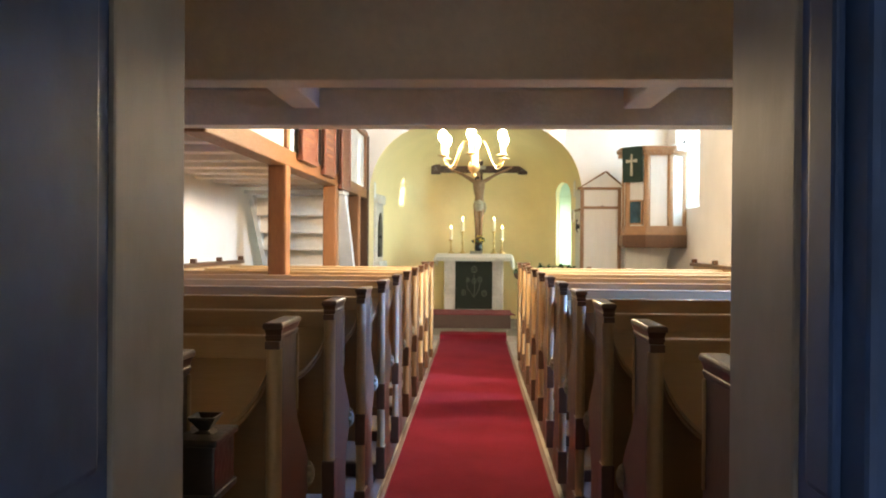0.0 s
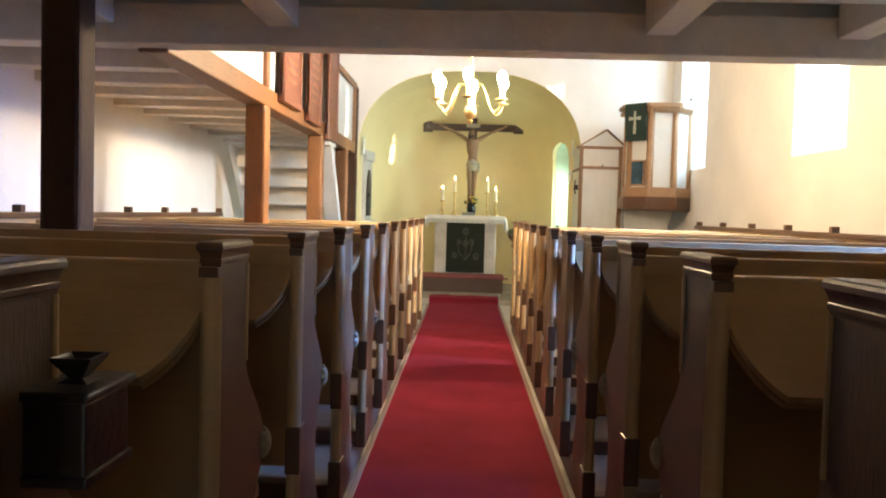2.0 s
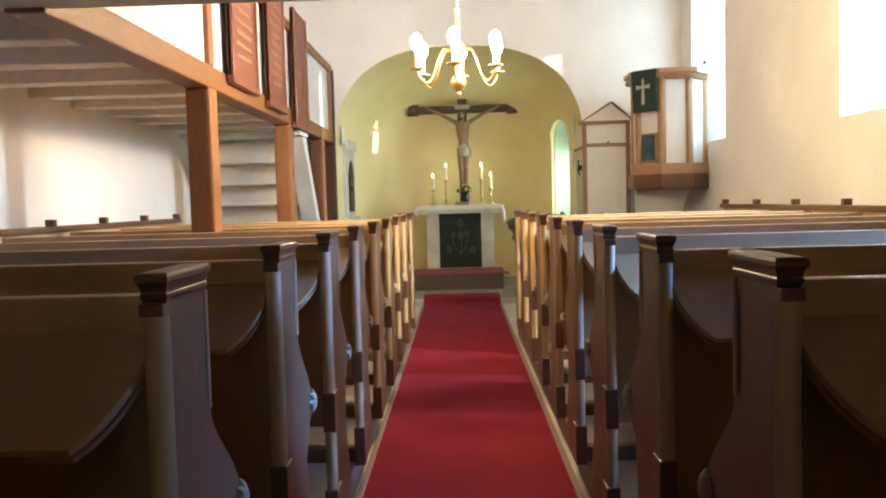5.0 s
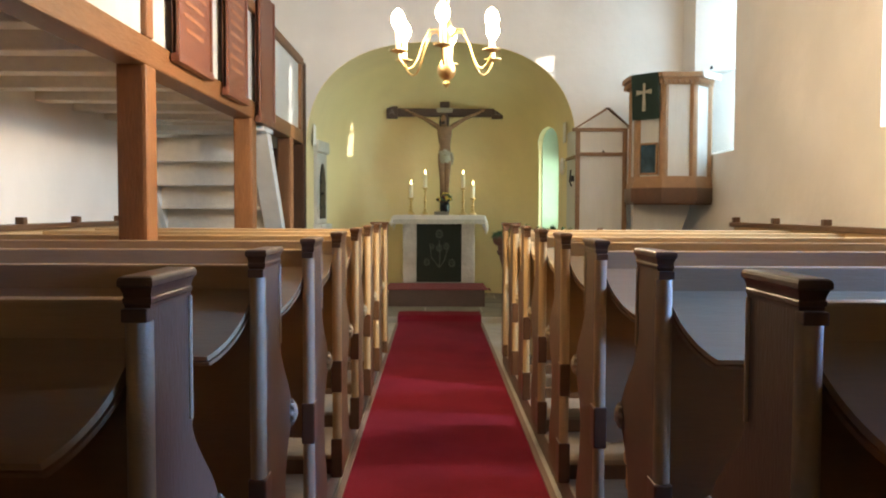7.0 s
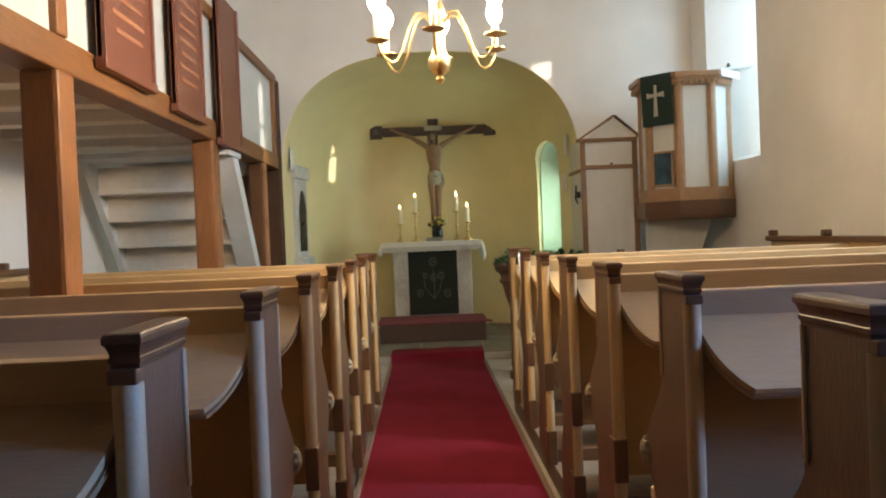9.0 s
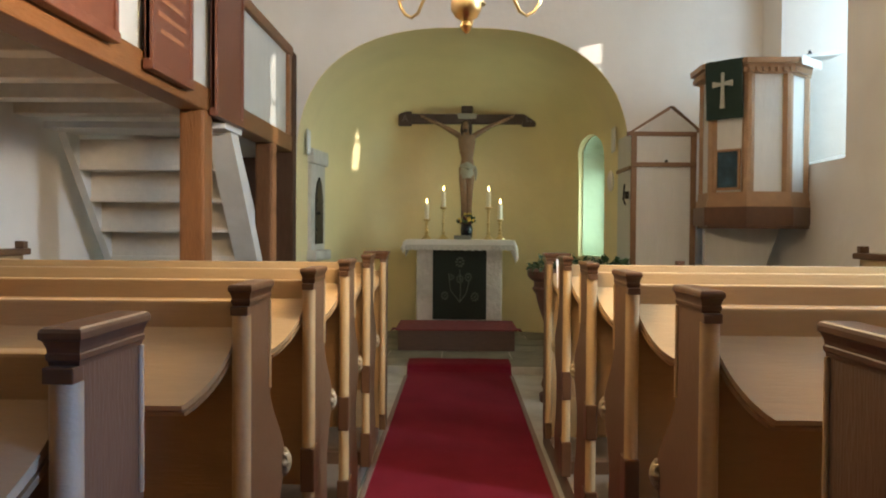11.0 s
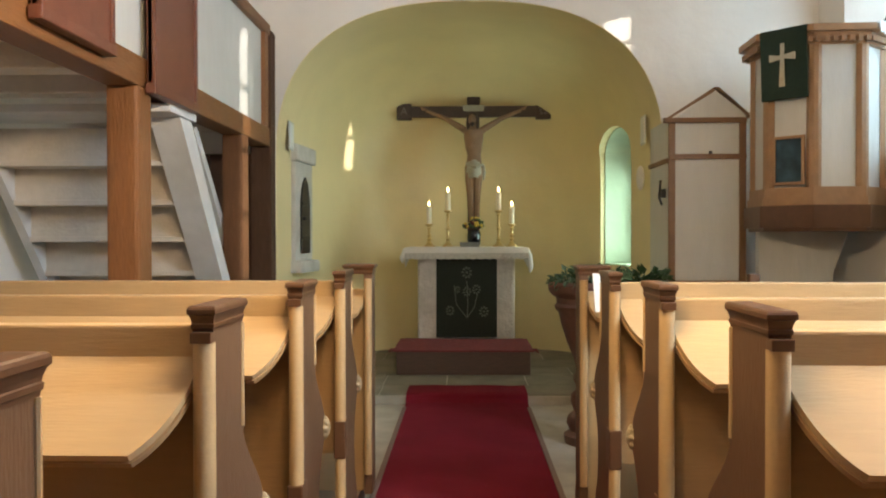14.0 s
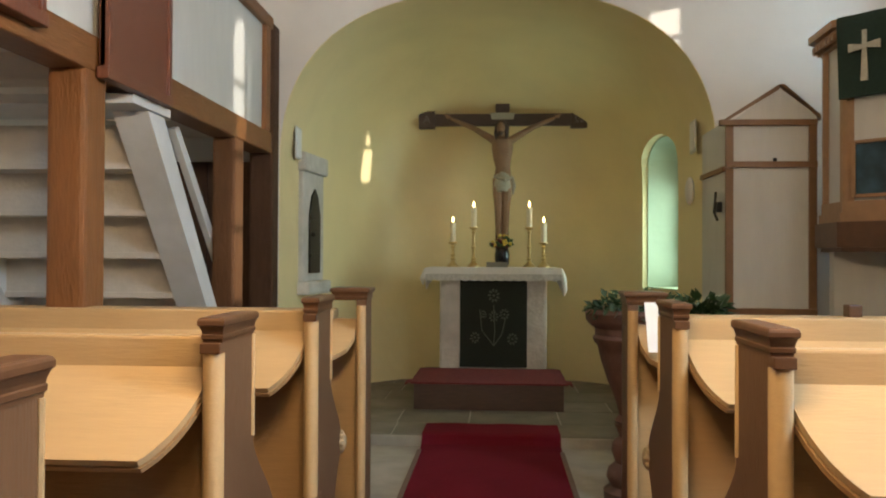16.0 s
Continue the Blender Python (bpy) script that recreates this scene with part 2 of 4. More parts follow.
def thing(name, label, category, group="", at=(0, 0, 0)):
    ob = new(name)
    ob.empty_display_size = 0.1
    ob.matrix_world = Matrix.Translation(at)
    return tagged(ob, label, category, group)


def structure(name, bm, mat, label="", smooth=False):
    return tagged(make(name, bm, mat, smooth), label, kind="structure")


def cut(ob, bm):
    """Cuts a closed shape out of an object's mesh."""
    me = bpy.data.meshes.new("cutter")
    bm.to_mesh(me)
    bm.free()
    tool = new("cutter", me)
    mod = ob.modifiers.new("cut", "BOOLEAN")
    mod.operation, mod.object, mod.solver = "DIFFERENCE", tool, "EXACT"
    bpy.context.view_layer.update()
    made = bpy.data.meshes.new_from_object(ob.evaluated_get(bpy.context.evaluated_depsgraph_get()))
    ob.modifiers.clear()
    ob.data = made
    bpy.data.objects.remove(tool)
    return ob


def B():
    return bmesh.new()


# ---------------------------------------------------------------- the shell
XL, XR, YW, YE, ZC = -2.62, 2.62, 1.98, 12.0, 4.3     # inner faces: side walls, west wall, east wall, ceiling
THICK = 0.75

structure("ground", box(B(), -60, 60, -60, 80, -0.4, -0.21), STONE, "bare ground outside")
structure("floor", box(B(), XL - 0.3, XR + 0.3, -2.5, 11.86, -0.2, 0.0), STONE, "worn grey stone floor of the nave")
structure("chancel_floor", box(B(), XL - 0.3, XR + 0.3, 11.86, 15.0, -0.2, 0.065, 0.012), STONE, "stone chancel floor one low step up")
structure("ceiling", box(B(), XL - 0.3, XR + 0.3, 1.3, YE + 0.4, ZC, ZC + 0.15), PLASTER, "plain plaster ceiling")

wall_south = structure("wall_south", box(B(), XR, XR + THICK, 1.3, YE + 0.4, 0, ZC), PLASTER, "thick white plastered wall with deep windows")
wall_north = structure("wall_north", box(B(), XL - THICK, XL, 1.3, YE + 0.4, 0, ZC), PLASTER, "white plastered wall under the gallery")


def splayed(bm, y0, y1, z0, z1, u0, u1, drop, x0, x1, n=10):
    """A window hole with a round head, wider inside than outside."""
    rings = []
    e = math.copysign(0.02, x1 - x0)
    for x, s, d in ((x0 - e, 1.0, 0.0), (x1 + e, 0.0, 1.0)):
        a, b = (y0, y1) if s else (u0, u1)
        lo, hi = z0 + drop * d, z1 - 0.15 * d
        r, rise = (b - a) / 2, min(0.2, (b - a) / 2)
        pts = [(a, lo)] + [((a + b) / 2 - r * math.cos(math.pi * k / n), hi - rise + rise * math.sin(math.pi * k / n)) for k in range(n + 1)] + [(b, lo)]
        rings.append([bm.verts.new((x, p, q)) for p, q in pts])
    m = len(rings[0])
    bm.faces.new(rings[0]), bm.faces.new(rings[1][::-1])
    for i in range(m):
        bm.faces.new((rings[0][i], rings[1][i], rings[1][(i + 1) % m], rings[0][(i + 1) % m]))
    bmesh.ops.recalc_face_normals(bm, faces=bm.faces[:])
    return bm


# inner edges, sill, head, outer edges and light of each window; the second's narrow outer slit is added to cut the sun
# to a streak
# the third is out of view, placed for the bluish light on the pews
WINDOWS = ((10.45, 11.6, 1.74, 3.6, 10.0, 11.1, 30), (7.1, 8.05, 1.70, 3.7, 7.0, 7.28, 160), (5.45, 6.35, 1.70, 3.7, 5.6, 6.2, 32))
for y0, y1, z0, z1, u0, u1, power in WINDOWS:
    cut(wall_south, splayed(B(), y0, y1, z0, z1, u0, u1, 0.22, XR, XR + THICK))
FILL_LOW = (4.3, 5.2, 1.02, 1.86, 4.4, 5.1, 26)      # unseen low window added in the south wall under the west gallery, to light the pews
cut(wall_south, splayed(B(), *FILL_LOW[:6], 0.05, XR, XR + THICK))


def window(index, y0, y1, z0, z1, u0, u1, power, x=XR + THICK - 0.12):
    """A leaded wooden window near the outer face of the wall."""
    a, b, lo, hi = u0 - 0.02, u1 + 0.04, z0 + 0.18, z1 - 0.13
    bm = B()
    for p, q in ((a - 0.02, a + 0.025), (b - 0.025, b + 0.02), *([((a + b) / 2 - 0.018, (a + b) / 2 + 0.018)] if b - a > 0.4 else [])):
        box(bm, x, x + 0.05, p, q, lo, hi)
    for k in range(5):
        z = lo + (hi - lo) * k / 4
        box(bm, x + 0.005, x + 0.045, a, b, z - 0.016, z + 0.016)
    w = structure(f"window_{index}", bm, PANELGREY, "white wooden window with small panes")
    # tall window by the pulpit: unseen clear strip among frosted panes, added to cast sun patches
    c0, c1, d0, d1 = (10.10, 10.27, 2.78, 3.27) if index == 1 else (a, b, lo, hi)
    cells = [(a, b, lo, hi)] if index != 1 else [(c0, c1, d0, d1), (a, c0, lo, hi), (c1, b, lo, hi), (c0, c1, lo, d0), (c0, c1, d1, hi)]
    for k, (p, q, v0, v1) in enumerate(cells):
        clear = u1 - u0 < 0.3 or (index == 1 and k == 0)
        pane = part("pane", box(B(), x + 0.02, x + 0.026, p, q, v0, v1), GLASS if clear else FROST, w, "clear window glass" if clear else "frosted window glass")
        pane.visible_shadow = not clear


GLASS = bpy.data.materials.new("window_glass")
GLASS.use_nodes = True
gb = GLASS.node_tree.nodes["Principled BSDF"]
gb.inputs["Transmission Weight"].default_value, gb.inputs["Roughness"].default_value, gb.inputs["IOR"].default_value = 1.0, 0.02, 1.1
FROST = bpy.data.materials.new("frosted_glass")
FROST.use_nodes = True
fn = FROST.node_tree
tr = fn.nodes.new("ShaderNodeBsdfTranslucent")
tr.inputs[0].default_value = (0.8, 0.88, 0.9, 1)
fn.links.new(tr.outputs[0], fn.nodes["Material Output"].inputs[0])
for i, w in enumerate(WINDOWS):
    window(i + 1, *w)
    y0, y1, z0, z1, u0, u1, power = w
    aim = ((XR - 0.6, 11.9, 2.2), (XR - 2, 7.275, 1.5), (XR - 2, 5.2, 1.3))[i]
    lamp("skylight", "AREA", power, look((XR + THICK - 0.16, (u0 + u1) / 2 + 0.02, (z0 + z1) / 2 + 0.1), aim), ((0.52, 0.76, 1.0), (0.62, 0.80, 1.0), (0.35, 0.55, 1.0))[i], size=(u1 - u0 - 0.02, z1 - z0 - 0.5))


# added window, out of view, whose lamp throws blue light on the middle pews
window(5, *FILL_LOW)
lamp("skylight", "AREA", FILL_LOW[6], look((XR + THICK - 0.16, 4.75, 1.5), (-0.8, 5.0, 0.2)), (0.16, 0.36, 1.0), size=(0.65, 0.6)).data.spread = radians(50)

# east wall with the arch of the apse
AX, AZ, AR, AH, AE = 0.03, 1.80, 1.45, 1.2, 0.79


def arch(n=28, r=AR, low=-0.5):
    pts = [(AX - r, low)]
    for k in range(n + 1):
        a = math.pi * k / n
        c, s = math.cos(a), math.sin(a)
        pts.append((AX - r * math.copysign(abs(c) ** AE, c), AZ + (AH + r - AR) * abs(s) ** AE))
    return pts + [(AX + r, low)]


wall_east = structure("wall_east", box(B(), XL - 0.1, XR + 0.1, YE, YE + 0.35, 0, ZC), PLASTER, "white plastered east wall round the apse arch")
cut(wall_east, slab(B(), arch(r=AR + 0.004), "y", YE - 0.1, YE + 0.5))


def apse_shell(depth, wall, nu=48, nv=16):
    """Rounded apse: an upright curved wall that closes above as a shallow half dome, with an outer skin."""
    bm = B()
    skins = []
    for o in (0.0, wall):
        grid = []
        for z, sc, up in [(0.0, 1.0, 0.0), (0.9, 1.0, 0.0)] + [(AZ, math.cos(v), math.sin(v)) for v in [math.pi / 2 * k / nv for k in range(nv + 1)]]:
            sc2, up2 = max(abs(sc) ** AE, 0.004), up ** AE
            row = []
            for k in range(nu + 1):
                a = math.pi * k / nu
                c, s = math.cos(a), math.sin(a)
                px, py = math.copysign(abs(c) ** 0.62, c), abs(s) ** 0.62
                row.append(bm.verts.new((AX - (AR + o) * px * sc2, YE + 0.006 + (depth + o) * py * sc2 ** 0.7, z + (AH + o) * up2)))
            grid.append(row)
        for lo, hi in zip(grid, grid[1:]):
            for k in range(nu):
                bm.faces.new((lo[k], hi[k], hi[k + 1], lo[k + 1]))
        bm.faces.new(grid[-1])
        skins.append(grid)
    inner, outer = skins
    rim = [[g[j][0] for j in range(len(g))] for g in skins], [[g[j][-1] for j in range(len(g))] for g in skins]
    for p, q in rim:
        for j in range(len(p) - 1):
            bm.faces.new((p[j], p[j + 1], q[j + 1], q[j]))
    for k in range(nu):
        bm.faces.new((inner[0][k], inner[0][k + 1], outer[0][k + 1], outer[0][k]))
    bm.faces.new((inner[-1][0], inner[-1][-1], outer[-1][-1], outer[-1][0]))
    bmesh.ops.recalc_face_normals(bm, faces=bm.faces[:])
    return bm


apse = structure("wall_apse", apse_shell(2.45, 0.4), APSE, "rounded apse wall in yellow-green limewash", True)


def round_head(y0, y1, z0, z1, n=12, rise=None):
    r = (y1 - y0) / 2
    h = rise or r
    return [(y0, z0)] + [((y0 + y1) / 2 - r * math.cos(math.pi * k / n), z1 - h + h * math.sin(math.pi * k / n)) for k in range(n + 1)] + [(y1, z0)]


def turned(bm):
    bmesh.ops.transform(bm, verts=bm.verts[:], matrix=pose(1.40, 13.4, 0, 0, 0, 10))
    return bm


cut(apse, turned(slab(B(), round_head(-0.37, 0.37, 0.97, 2.24, rise=0.2), "x", -0.5, 1.2)))
bm = B()
for z in (0.985, 1.4, 1.82):
    box(bm, 0.30, 0.33, -0.35, 0.35, z, z + 0.02)
window_apse = structure("window_4", turned(bm), PANELGREY, "small round-headed apse window")
part("pane", turned(slab(B(), round_head(-0.355, 0.355, 0.985, 2.225, rise=0.19), "x", 0.335, 0.342)), FROST, window_apse, "frosted window glass")
# pale lining of the opening, added to carry the daylight's mint tint in its colour
bm = B()
rings = [[bm.verts.new((x, y, z)) for y, z in round_head(-h, h, 0.97 + d, 2.24 - d, rise=0.2)] for x, h, d in ((0.012, 0.369, 0.001), (0.012, 0.358, 0.012), (0.36, 0.358, 0.012), (0.36, 0.369, 0.001))]
for r in range(4):
    one, two = rings[r], rings[(r + 1) % 4]
    for k in range(len(one)):
        m = (k + 1) % len(one)
        bm.faces.new((one[k], one[m], two[m], two[k]))
bmesh.ops.recalc_face_normals(bm, faces=bm.faces[:])
part("reveal", turned(bm), MINT, window_apse, "plastered reveal with the daylight's pale green in its colour")
lamp("skylight", "AREA", 11, pose(1.40, 13.4, 1.45, 0, 0, 10) @ pose(0.325, 0, 0, 90, 0, 90), (0.70, 0.97, 0.86), size=(0.55, 0.85)).data.spread = radians(140)

# west wall with the doorway, door leaves and unseen porch walls outside
DL, DR = -0.383, 0.391
bm = B()
box(bm, XL - 0.1, DL - 0.02, 1.79, YW, 0, ZC)
box(bm, DR + 0.02, XR + 0.1, 1.79, YW, 0, ZC)
box(bm, DL - 0.02, DR + 0.02, 1.79, YW, 2.3, ZC)
structure("wall_west", bm, PLASTER, "white plastered entrance wall")
door_frame = tagged(thing("door_frame", "worn white-painted wooden frame of the entrance", "door frame"), kind="structure")
part("left_jamb", box(B(), DL - 0.019, DL, 1.75, YW + 0.004, 0, 2.3, 0.006), JAMB, door_frame)
part("right_jamb", box(B(), DR, DR + 0.019, 1.75, YW + 0.004, 0, 2.3, 0.006), JAMB, door_frame)
part("head", box(B(), DL, DR, 1.79, YW, 2.26, 2.3, 0.006), JAMB, door_frame)


def door_leaf(x0, x1, y0, y1, label):
    leaf = thing("entrance_door", label, "door", "entrance doors")
    part("leaf", box(B(), x0, x1, y0, y1, 0.02, 2.25, 0.008), BLUE, leaf)
    for z0, z1 in ((0.2, 0.85), (1.05, 2.1)):
        xi = x1 if x1 < 0 else x0 - 0.012
        part("panel", box(B(), xi, xi + 0.012, y0 + 0.05, y1 - 0.05, z0, z1, 0.008), BLUE, leaf)
    return leaf


left_leaf = door_leaf(DL - 0.049, DL - 0.003, 0.7, 1.748, "dark blue painted wooden door standing open")
right_leaf = door_leaf(DR + 0.003, DR + 0.049, 1.58, 1.748, "narrow dark blue painted door leaf standing open")
handle = B()
tube(handle, [(DL - 0.005, 1.72, 0.90), (DL + 0.02, 1.72, 0.90), (DL + 0.03, 1.65, 0.91)], 0.009)
part("door_handle", handle, IRON, left_leaf, "black iron handle", True)
# walls out of view, added so that their opening sets the light on the doorway
bm = B()
box(bm, -1.6, -1.5, -2.5, 1.72, 0, 2.9)
box(bm, 1.5, 1.6, -2.5, 1.72, 0, 2.9)
box(bm, -1.6, 1.6, -2.5, 1.72, 2.9, 3.0)
box(bm, -1.6, -0.26, -2.5, -2.4, 0, 2.9)
box(bm, 0.66, 1.6, -2.5, -2.4, 0, 2.9)
box(bm, -0.26, 0.66, -2.5, -2.4, 2.1, 2.9)
structure("unseen_porch_wall", bm, PLASTER, "plain unseen porch walls that limit the daylight at the entrance")

lamp("skylight", "AREA", 2.8, look((0.2, -2.38, 1.05), (0.0, 3.0, 1.0)), (0.62, 0.78, 1.0), size=(0.9, 2.0))

# pew platforms and carpet
structure("pew_platform", box(B(), XL, -0.46, YW + 0.01, 9.62, 0.0, 0.11, 0.006), PLATFORM, "worn wooden platform under the pews")
structure("pew_platform", box(B(), 0.50, XR, YW + 0.01, 9.55, 0.0, 0.11, 0.006), PLATFORM, "worn wooden platform under the pews")

CX0, CX1 = -0.430, 0.462
bm = B()
prof = [(YW - 0.3, 0.012), (11.70, 0.013), (11.80, 0.025), (11.832, 0.05), (11.846, 0.077), (11.87, 0.088), (12.18, 0.087)]
rows = []
for y, z in prof:
    rows.append([bm.verts.new((CX0 + (CX1 - CX0) * k / 8, y, z + 0.003 * math.sin(k * 1.7 + y * 3))) for k in range(9)])
for lo, hi in zip(rows, rows[1:]):
    for k in range(8):
        bm.faces.new((lo[k], lo[k + 1], hi[k + 1], hi[k]))
geo = bmesh.ops.extrude_face_region(bm, geom=bm.faces[:])
bmesh.ops.translate(bm, verts=[g for g in geo["geom"] if isinstance(g, bmesh.types.BMVert)], vec=(0, 0, -0.01))
bmesh.ops.recalc_face_normals(bm, faces=bm.faces[:])
carpet = tagged(make("carpet_runner", bm, CARPET), "long red carpet runner down the aisle", "carpet")
for x in (CX0, CX1):
    part("edging", box(B(), x - 0.016, x + 0.012, YW - 0.3, 11.7, 0.001, 0.016, 0.004), HEM, carpet, "pale worn bound edge")


# ---------------------------------------------------------------- pews
def end_outline():
    """The pew end seen from the aisle: upright back edge, narrow top, arm curving forward."""
    pts = [(0.0, 0.11), (0.0, 1.07), (0.172, 1.07), (0.172, 0.89), (0.186, 0.88), (0.180, 0.862)]
    for k in range(9):
        a = k / 8
        pts.append((0.180 + 0.148 * (0.6 * a + 0.4 * (0.5 - 0.5 * math.cos(math.pi * a))), 0.855 - 0.158 * a))
    for k in range(7):
        a = math.pi * (0.5 - k / 6)
        pts.append((0.322 + 0.03 * math.cos(a), 0.66 + 0.036 * math.sin(a)))
    for k in range(7):
        a = k / 6
        pts.append((0.315 - 0.075 * math.sin(math.pi * a * 0.5), 0.618 - 0.13 * a))
    pts += [(0.24, 0.44), (0.25, 0.36), (0.285, 0.30), (0.31, 0.24), (0.30, 0.17), (0.31, 0.11)]
    return pts


def pew(side, wall, half=0.033):
    """One pew; its aisle end at x = 0, running to the wall on the given side (-1 left, 1 right); y runs to the altar."""
    label = "brown painted pew with a carved end and a sloping shelf"
    ob = thing("pew", label, "pew", "pews along the aisle")
    L = abs(wall)

    def bx(bm, a, b, *r, **k):
        return box(bm, min(side * a, side * b), max(side * a, side * b), *r, **k)
    part("end_panel", slab(B(), end_outline(), "x", 0.0, side * half), PEW, ob)
    # moulded cap
    bm = loft(B(), min(0, side * half), max(0, side * half), -0.006, 0.174, CAP, 0.6)
    part("cap", bm, PEWDARK, ob, "dark glossy moulded cap")
    # half-round strip on the back edge, broken by a dark block
    for z0, z1 in ((0.59, 1.051), (0.27, 0.46)):
        bm = B()
        n = 7
        outline = [(side * (half / 2) - 0.019 * math.cos(math.pi * k / n), 0.001 - 0.021 * math.sin(math.pi * k / n)) for k in range(n + 1)]
        slab(bm, outline, "z", z0, z1)
        part("half_round", bm, PEWLIGHT, ob, "tan half-round strip", True)
    bm = B()
    bx(bm, -0.004, half + 0.004, -0.022, 0.05, 0.46, 0.59, bevel=0.005)
    part("block", bm, PEWDARK, ob, "dark block on the end")
    bm = B()
    bx(bm, -0.001, half + 0.001, -0.023, 0.004, 1.05, 1.0685, bevel=0.002)
    part("neck", bm, PEWDARK, ob, "dark block under the cap")
    # the highlight along the panel's front edge, added as a thin tan bar
    part("edge_highlight", tube(B(), [(0, 0.170, 0.872), (0, 0.170, 0.97), (0, 0.170, 1.068)], 0.005), PEWLIGHT, ob, "tan bar drawn as the highlight on the front edge", True)
    bm = B()
    bx(bm, -0.006, half + 0.006, -0.026, 0.07, 0.11, 0.27, bevel=0.005)
    part("foot", bm, PEWDARK, ob)
    # carved rosette on the arm
    bm = blob(B(), (0, 0, 0), (1, 1, 1), u=10, v=24)
    for v in bm.verts:
        a = math.atan2(v.co.z, v.co.y)
        k = 1 + 0.16 * math.cos(8 * a) * (1 - abs(v.co.x))
        v.co = Vector((-side * 0.002 + 0.016 * v.co.x, 0.330 + 0.022 * k * v.co.y, 0.66 + 0.032 * k * v.co.z))
    part("rosette", bm, GOLD, ob, "pale carved rosette on the arm", True)
    # back, seat and shelf
    bm = B()
    bx(bm, half, L, 0.052, 0.085, 0.46, 1.0, bevel=0.004)
    part("back_board", bm, PEWMID, ob)
    bm = B()
    bx(bm, half, L, 0.046, 0.09, 0.998, 1.074, bevel=0.005)
    part("top_board", bm, PEWLIGHT, ob, "tan board above the shelf")
    bm = B()
    bx(bm, half, L, 0.085, 0.44, 0.50, 0.535, bevel=0.006)
    part("seat", bm, PEWLIGHT, ob, "flat wooden seat board")
    bm = B()
    bx(bm, half, L, 0.38, 0.405, 0.44, 0.50)
    part("seat_apron", bm, PEWMID, ob)
    bm = B()
    bx(bm, half, L, 0.02, 0.085, 0.11, 0.17, bevel=0.004)
    part("sill_beam", bm, PEW, ob)
    for a in (0.75, 1.5):
        part("leg", bx(B(), a, a + 0.04, 0.09, 0.38, 0.11, 0.50), PEW, ob)
    # shelf: rounded at its aisle corner, sloping down towards the row behind
    n = 12
    plan = [(L, 0.0), (half + 0.004, 0.0), (half + 0.004, -0.02)]
    for k in range(1, n + 1):
        a = 0.34 * math.pi * k / n
        plan.append((half + 0.004 + 0.062 * (1 - math.cos(a)) / 0.518, -0.02 - 0.19 * math.sin(a) / 0.876))
    plan.append((L, -0.21))
    tilt = Matrix.Translation((0, 0.046, 1.019)) @ Matrix.Rotation(radians(38), 4, "X")
    for name, grow, z0, z1, mat, text in (("book_shelf", 0.0, 0.0, -0.014, PEWLIGHT, "golden tan sloping shelf with a rounded corner"), ("shelf_lip", -0.004, -0.014, -0.017, PEW, "dark groove in the shelf edge"),
                                          ("shelf_edge", 0.002, -0.017, -0.027, PEWMID, "")):
        bm = slab(B(), [(side * (p - (grow if p < L else 0)), q - grow) for p, q in plan], "z", z0, z1)
        bmesh.ops.transform(bm, verts=bm.verts[:], matrix=tilt)
        part(name, bm, mat, ob, text)
    return ob


def lx(y):
    return -0.430 + 0.0018 * y


def rx(y):
    return 0.4275 + 0.0064 * y


first_left, first_right = pew(-1, 1.93), pew(1, 1.90)
LEFT_Y = [2.0 + 0.08] + [2.754 + 0.7395 * k for k in range(9)]
RIGHT_Y = [2.0 + 0.11] + [2.774 + 0.7224 * k for k in range(9)]
for k, y in enumerate(LEFT_Y):
    m = pose(lx(y) - (0 if k else 0.045), y, 0)
    if k:
        copy_thing(first_left, m)
    else:
        first_left.matrix_basis = m
for k, y in enumerate(RIGHT_Y):
    m = pose(rx(y), y, 0)
    if k:
        copy_thing(first_right, m)
    else:
        first_right.matrix_basis = m


def pew_front(side, x, y, wall):
    """The closed front before the first row."""
    ob = thing("front_desk", "brown panelled desk front before the first pew row", "desk", "front desks", (x, y, 0))
    L = abs(wall)

    def bx(bm, a, b, *r, **k):
        return box(bm, min(side * a, side * b), max(side * a, side * b), *r, **k)
    part("post", bx(B(), 0, 0.036, 0, 0.12, 0.11, 1.07, bevel=0.004), PEW, ob)
    bm = loft(B(), min(0, side * 0.115), max(0, side * 0.115), 0.0, 0.11, CAP)
    part("cap", bm, PEWDARK, ob, "dark glossy moulded cap")
    for c in (0.018,):
        outline = [(side * c - 0.017 * math.cos(math.pi * k / 7), 0.001 - 0.019 * math.sin(math.pi * k / 7)) for k in range(8)]
        part("half_round", slab(B(), outline, "z", 0.2, 1.05), PEWLIGHT, ob, "tan half-round strip", True)
    part("front_board", bx(B(), 0.036, L, 0.05, 0.09, 0.11, 1.0, bevel=0.004), PEWLIGHT, ob)
    part("top_rail", bx(B(), 0.116, L, 0.0, 0.10, 1.0, 1.035, bevel=0.008), PEWLIGHT, ob)
    bm = slab(B(), [(side * p, q) for p, q in ((L, 0), (0.038, 0), (0.038, -0.1), (0.055, -0.16), (0.10, -0.2), (L, -0.2))], "z", 0, -0.02)
    bmesh.ops.transform(bm, verts=bm.verts[:], matrix=Matrix.Translation((0, 0.05, 1.0)) @ Matrix.Rotation(radians(35), 4, "X"))
    part("book_shelf", bm, PEWLIGHT, ob)
    return ob


pew_front(-1, -0.40, 9.38, 1.95)
right_desk = pew_front(1, 0.475, 9.22, 1.9)
part("peg", box(B(), 0.70, 0.745, 0.02, 0.065, 1.033, 1.075, 0.006), PEWDARK, right_desk, "short dark peg")


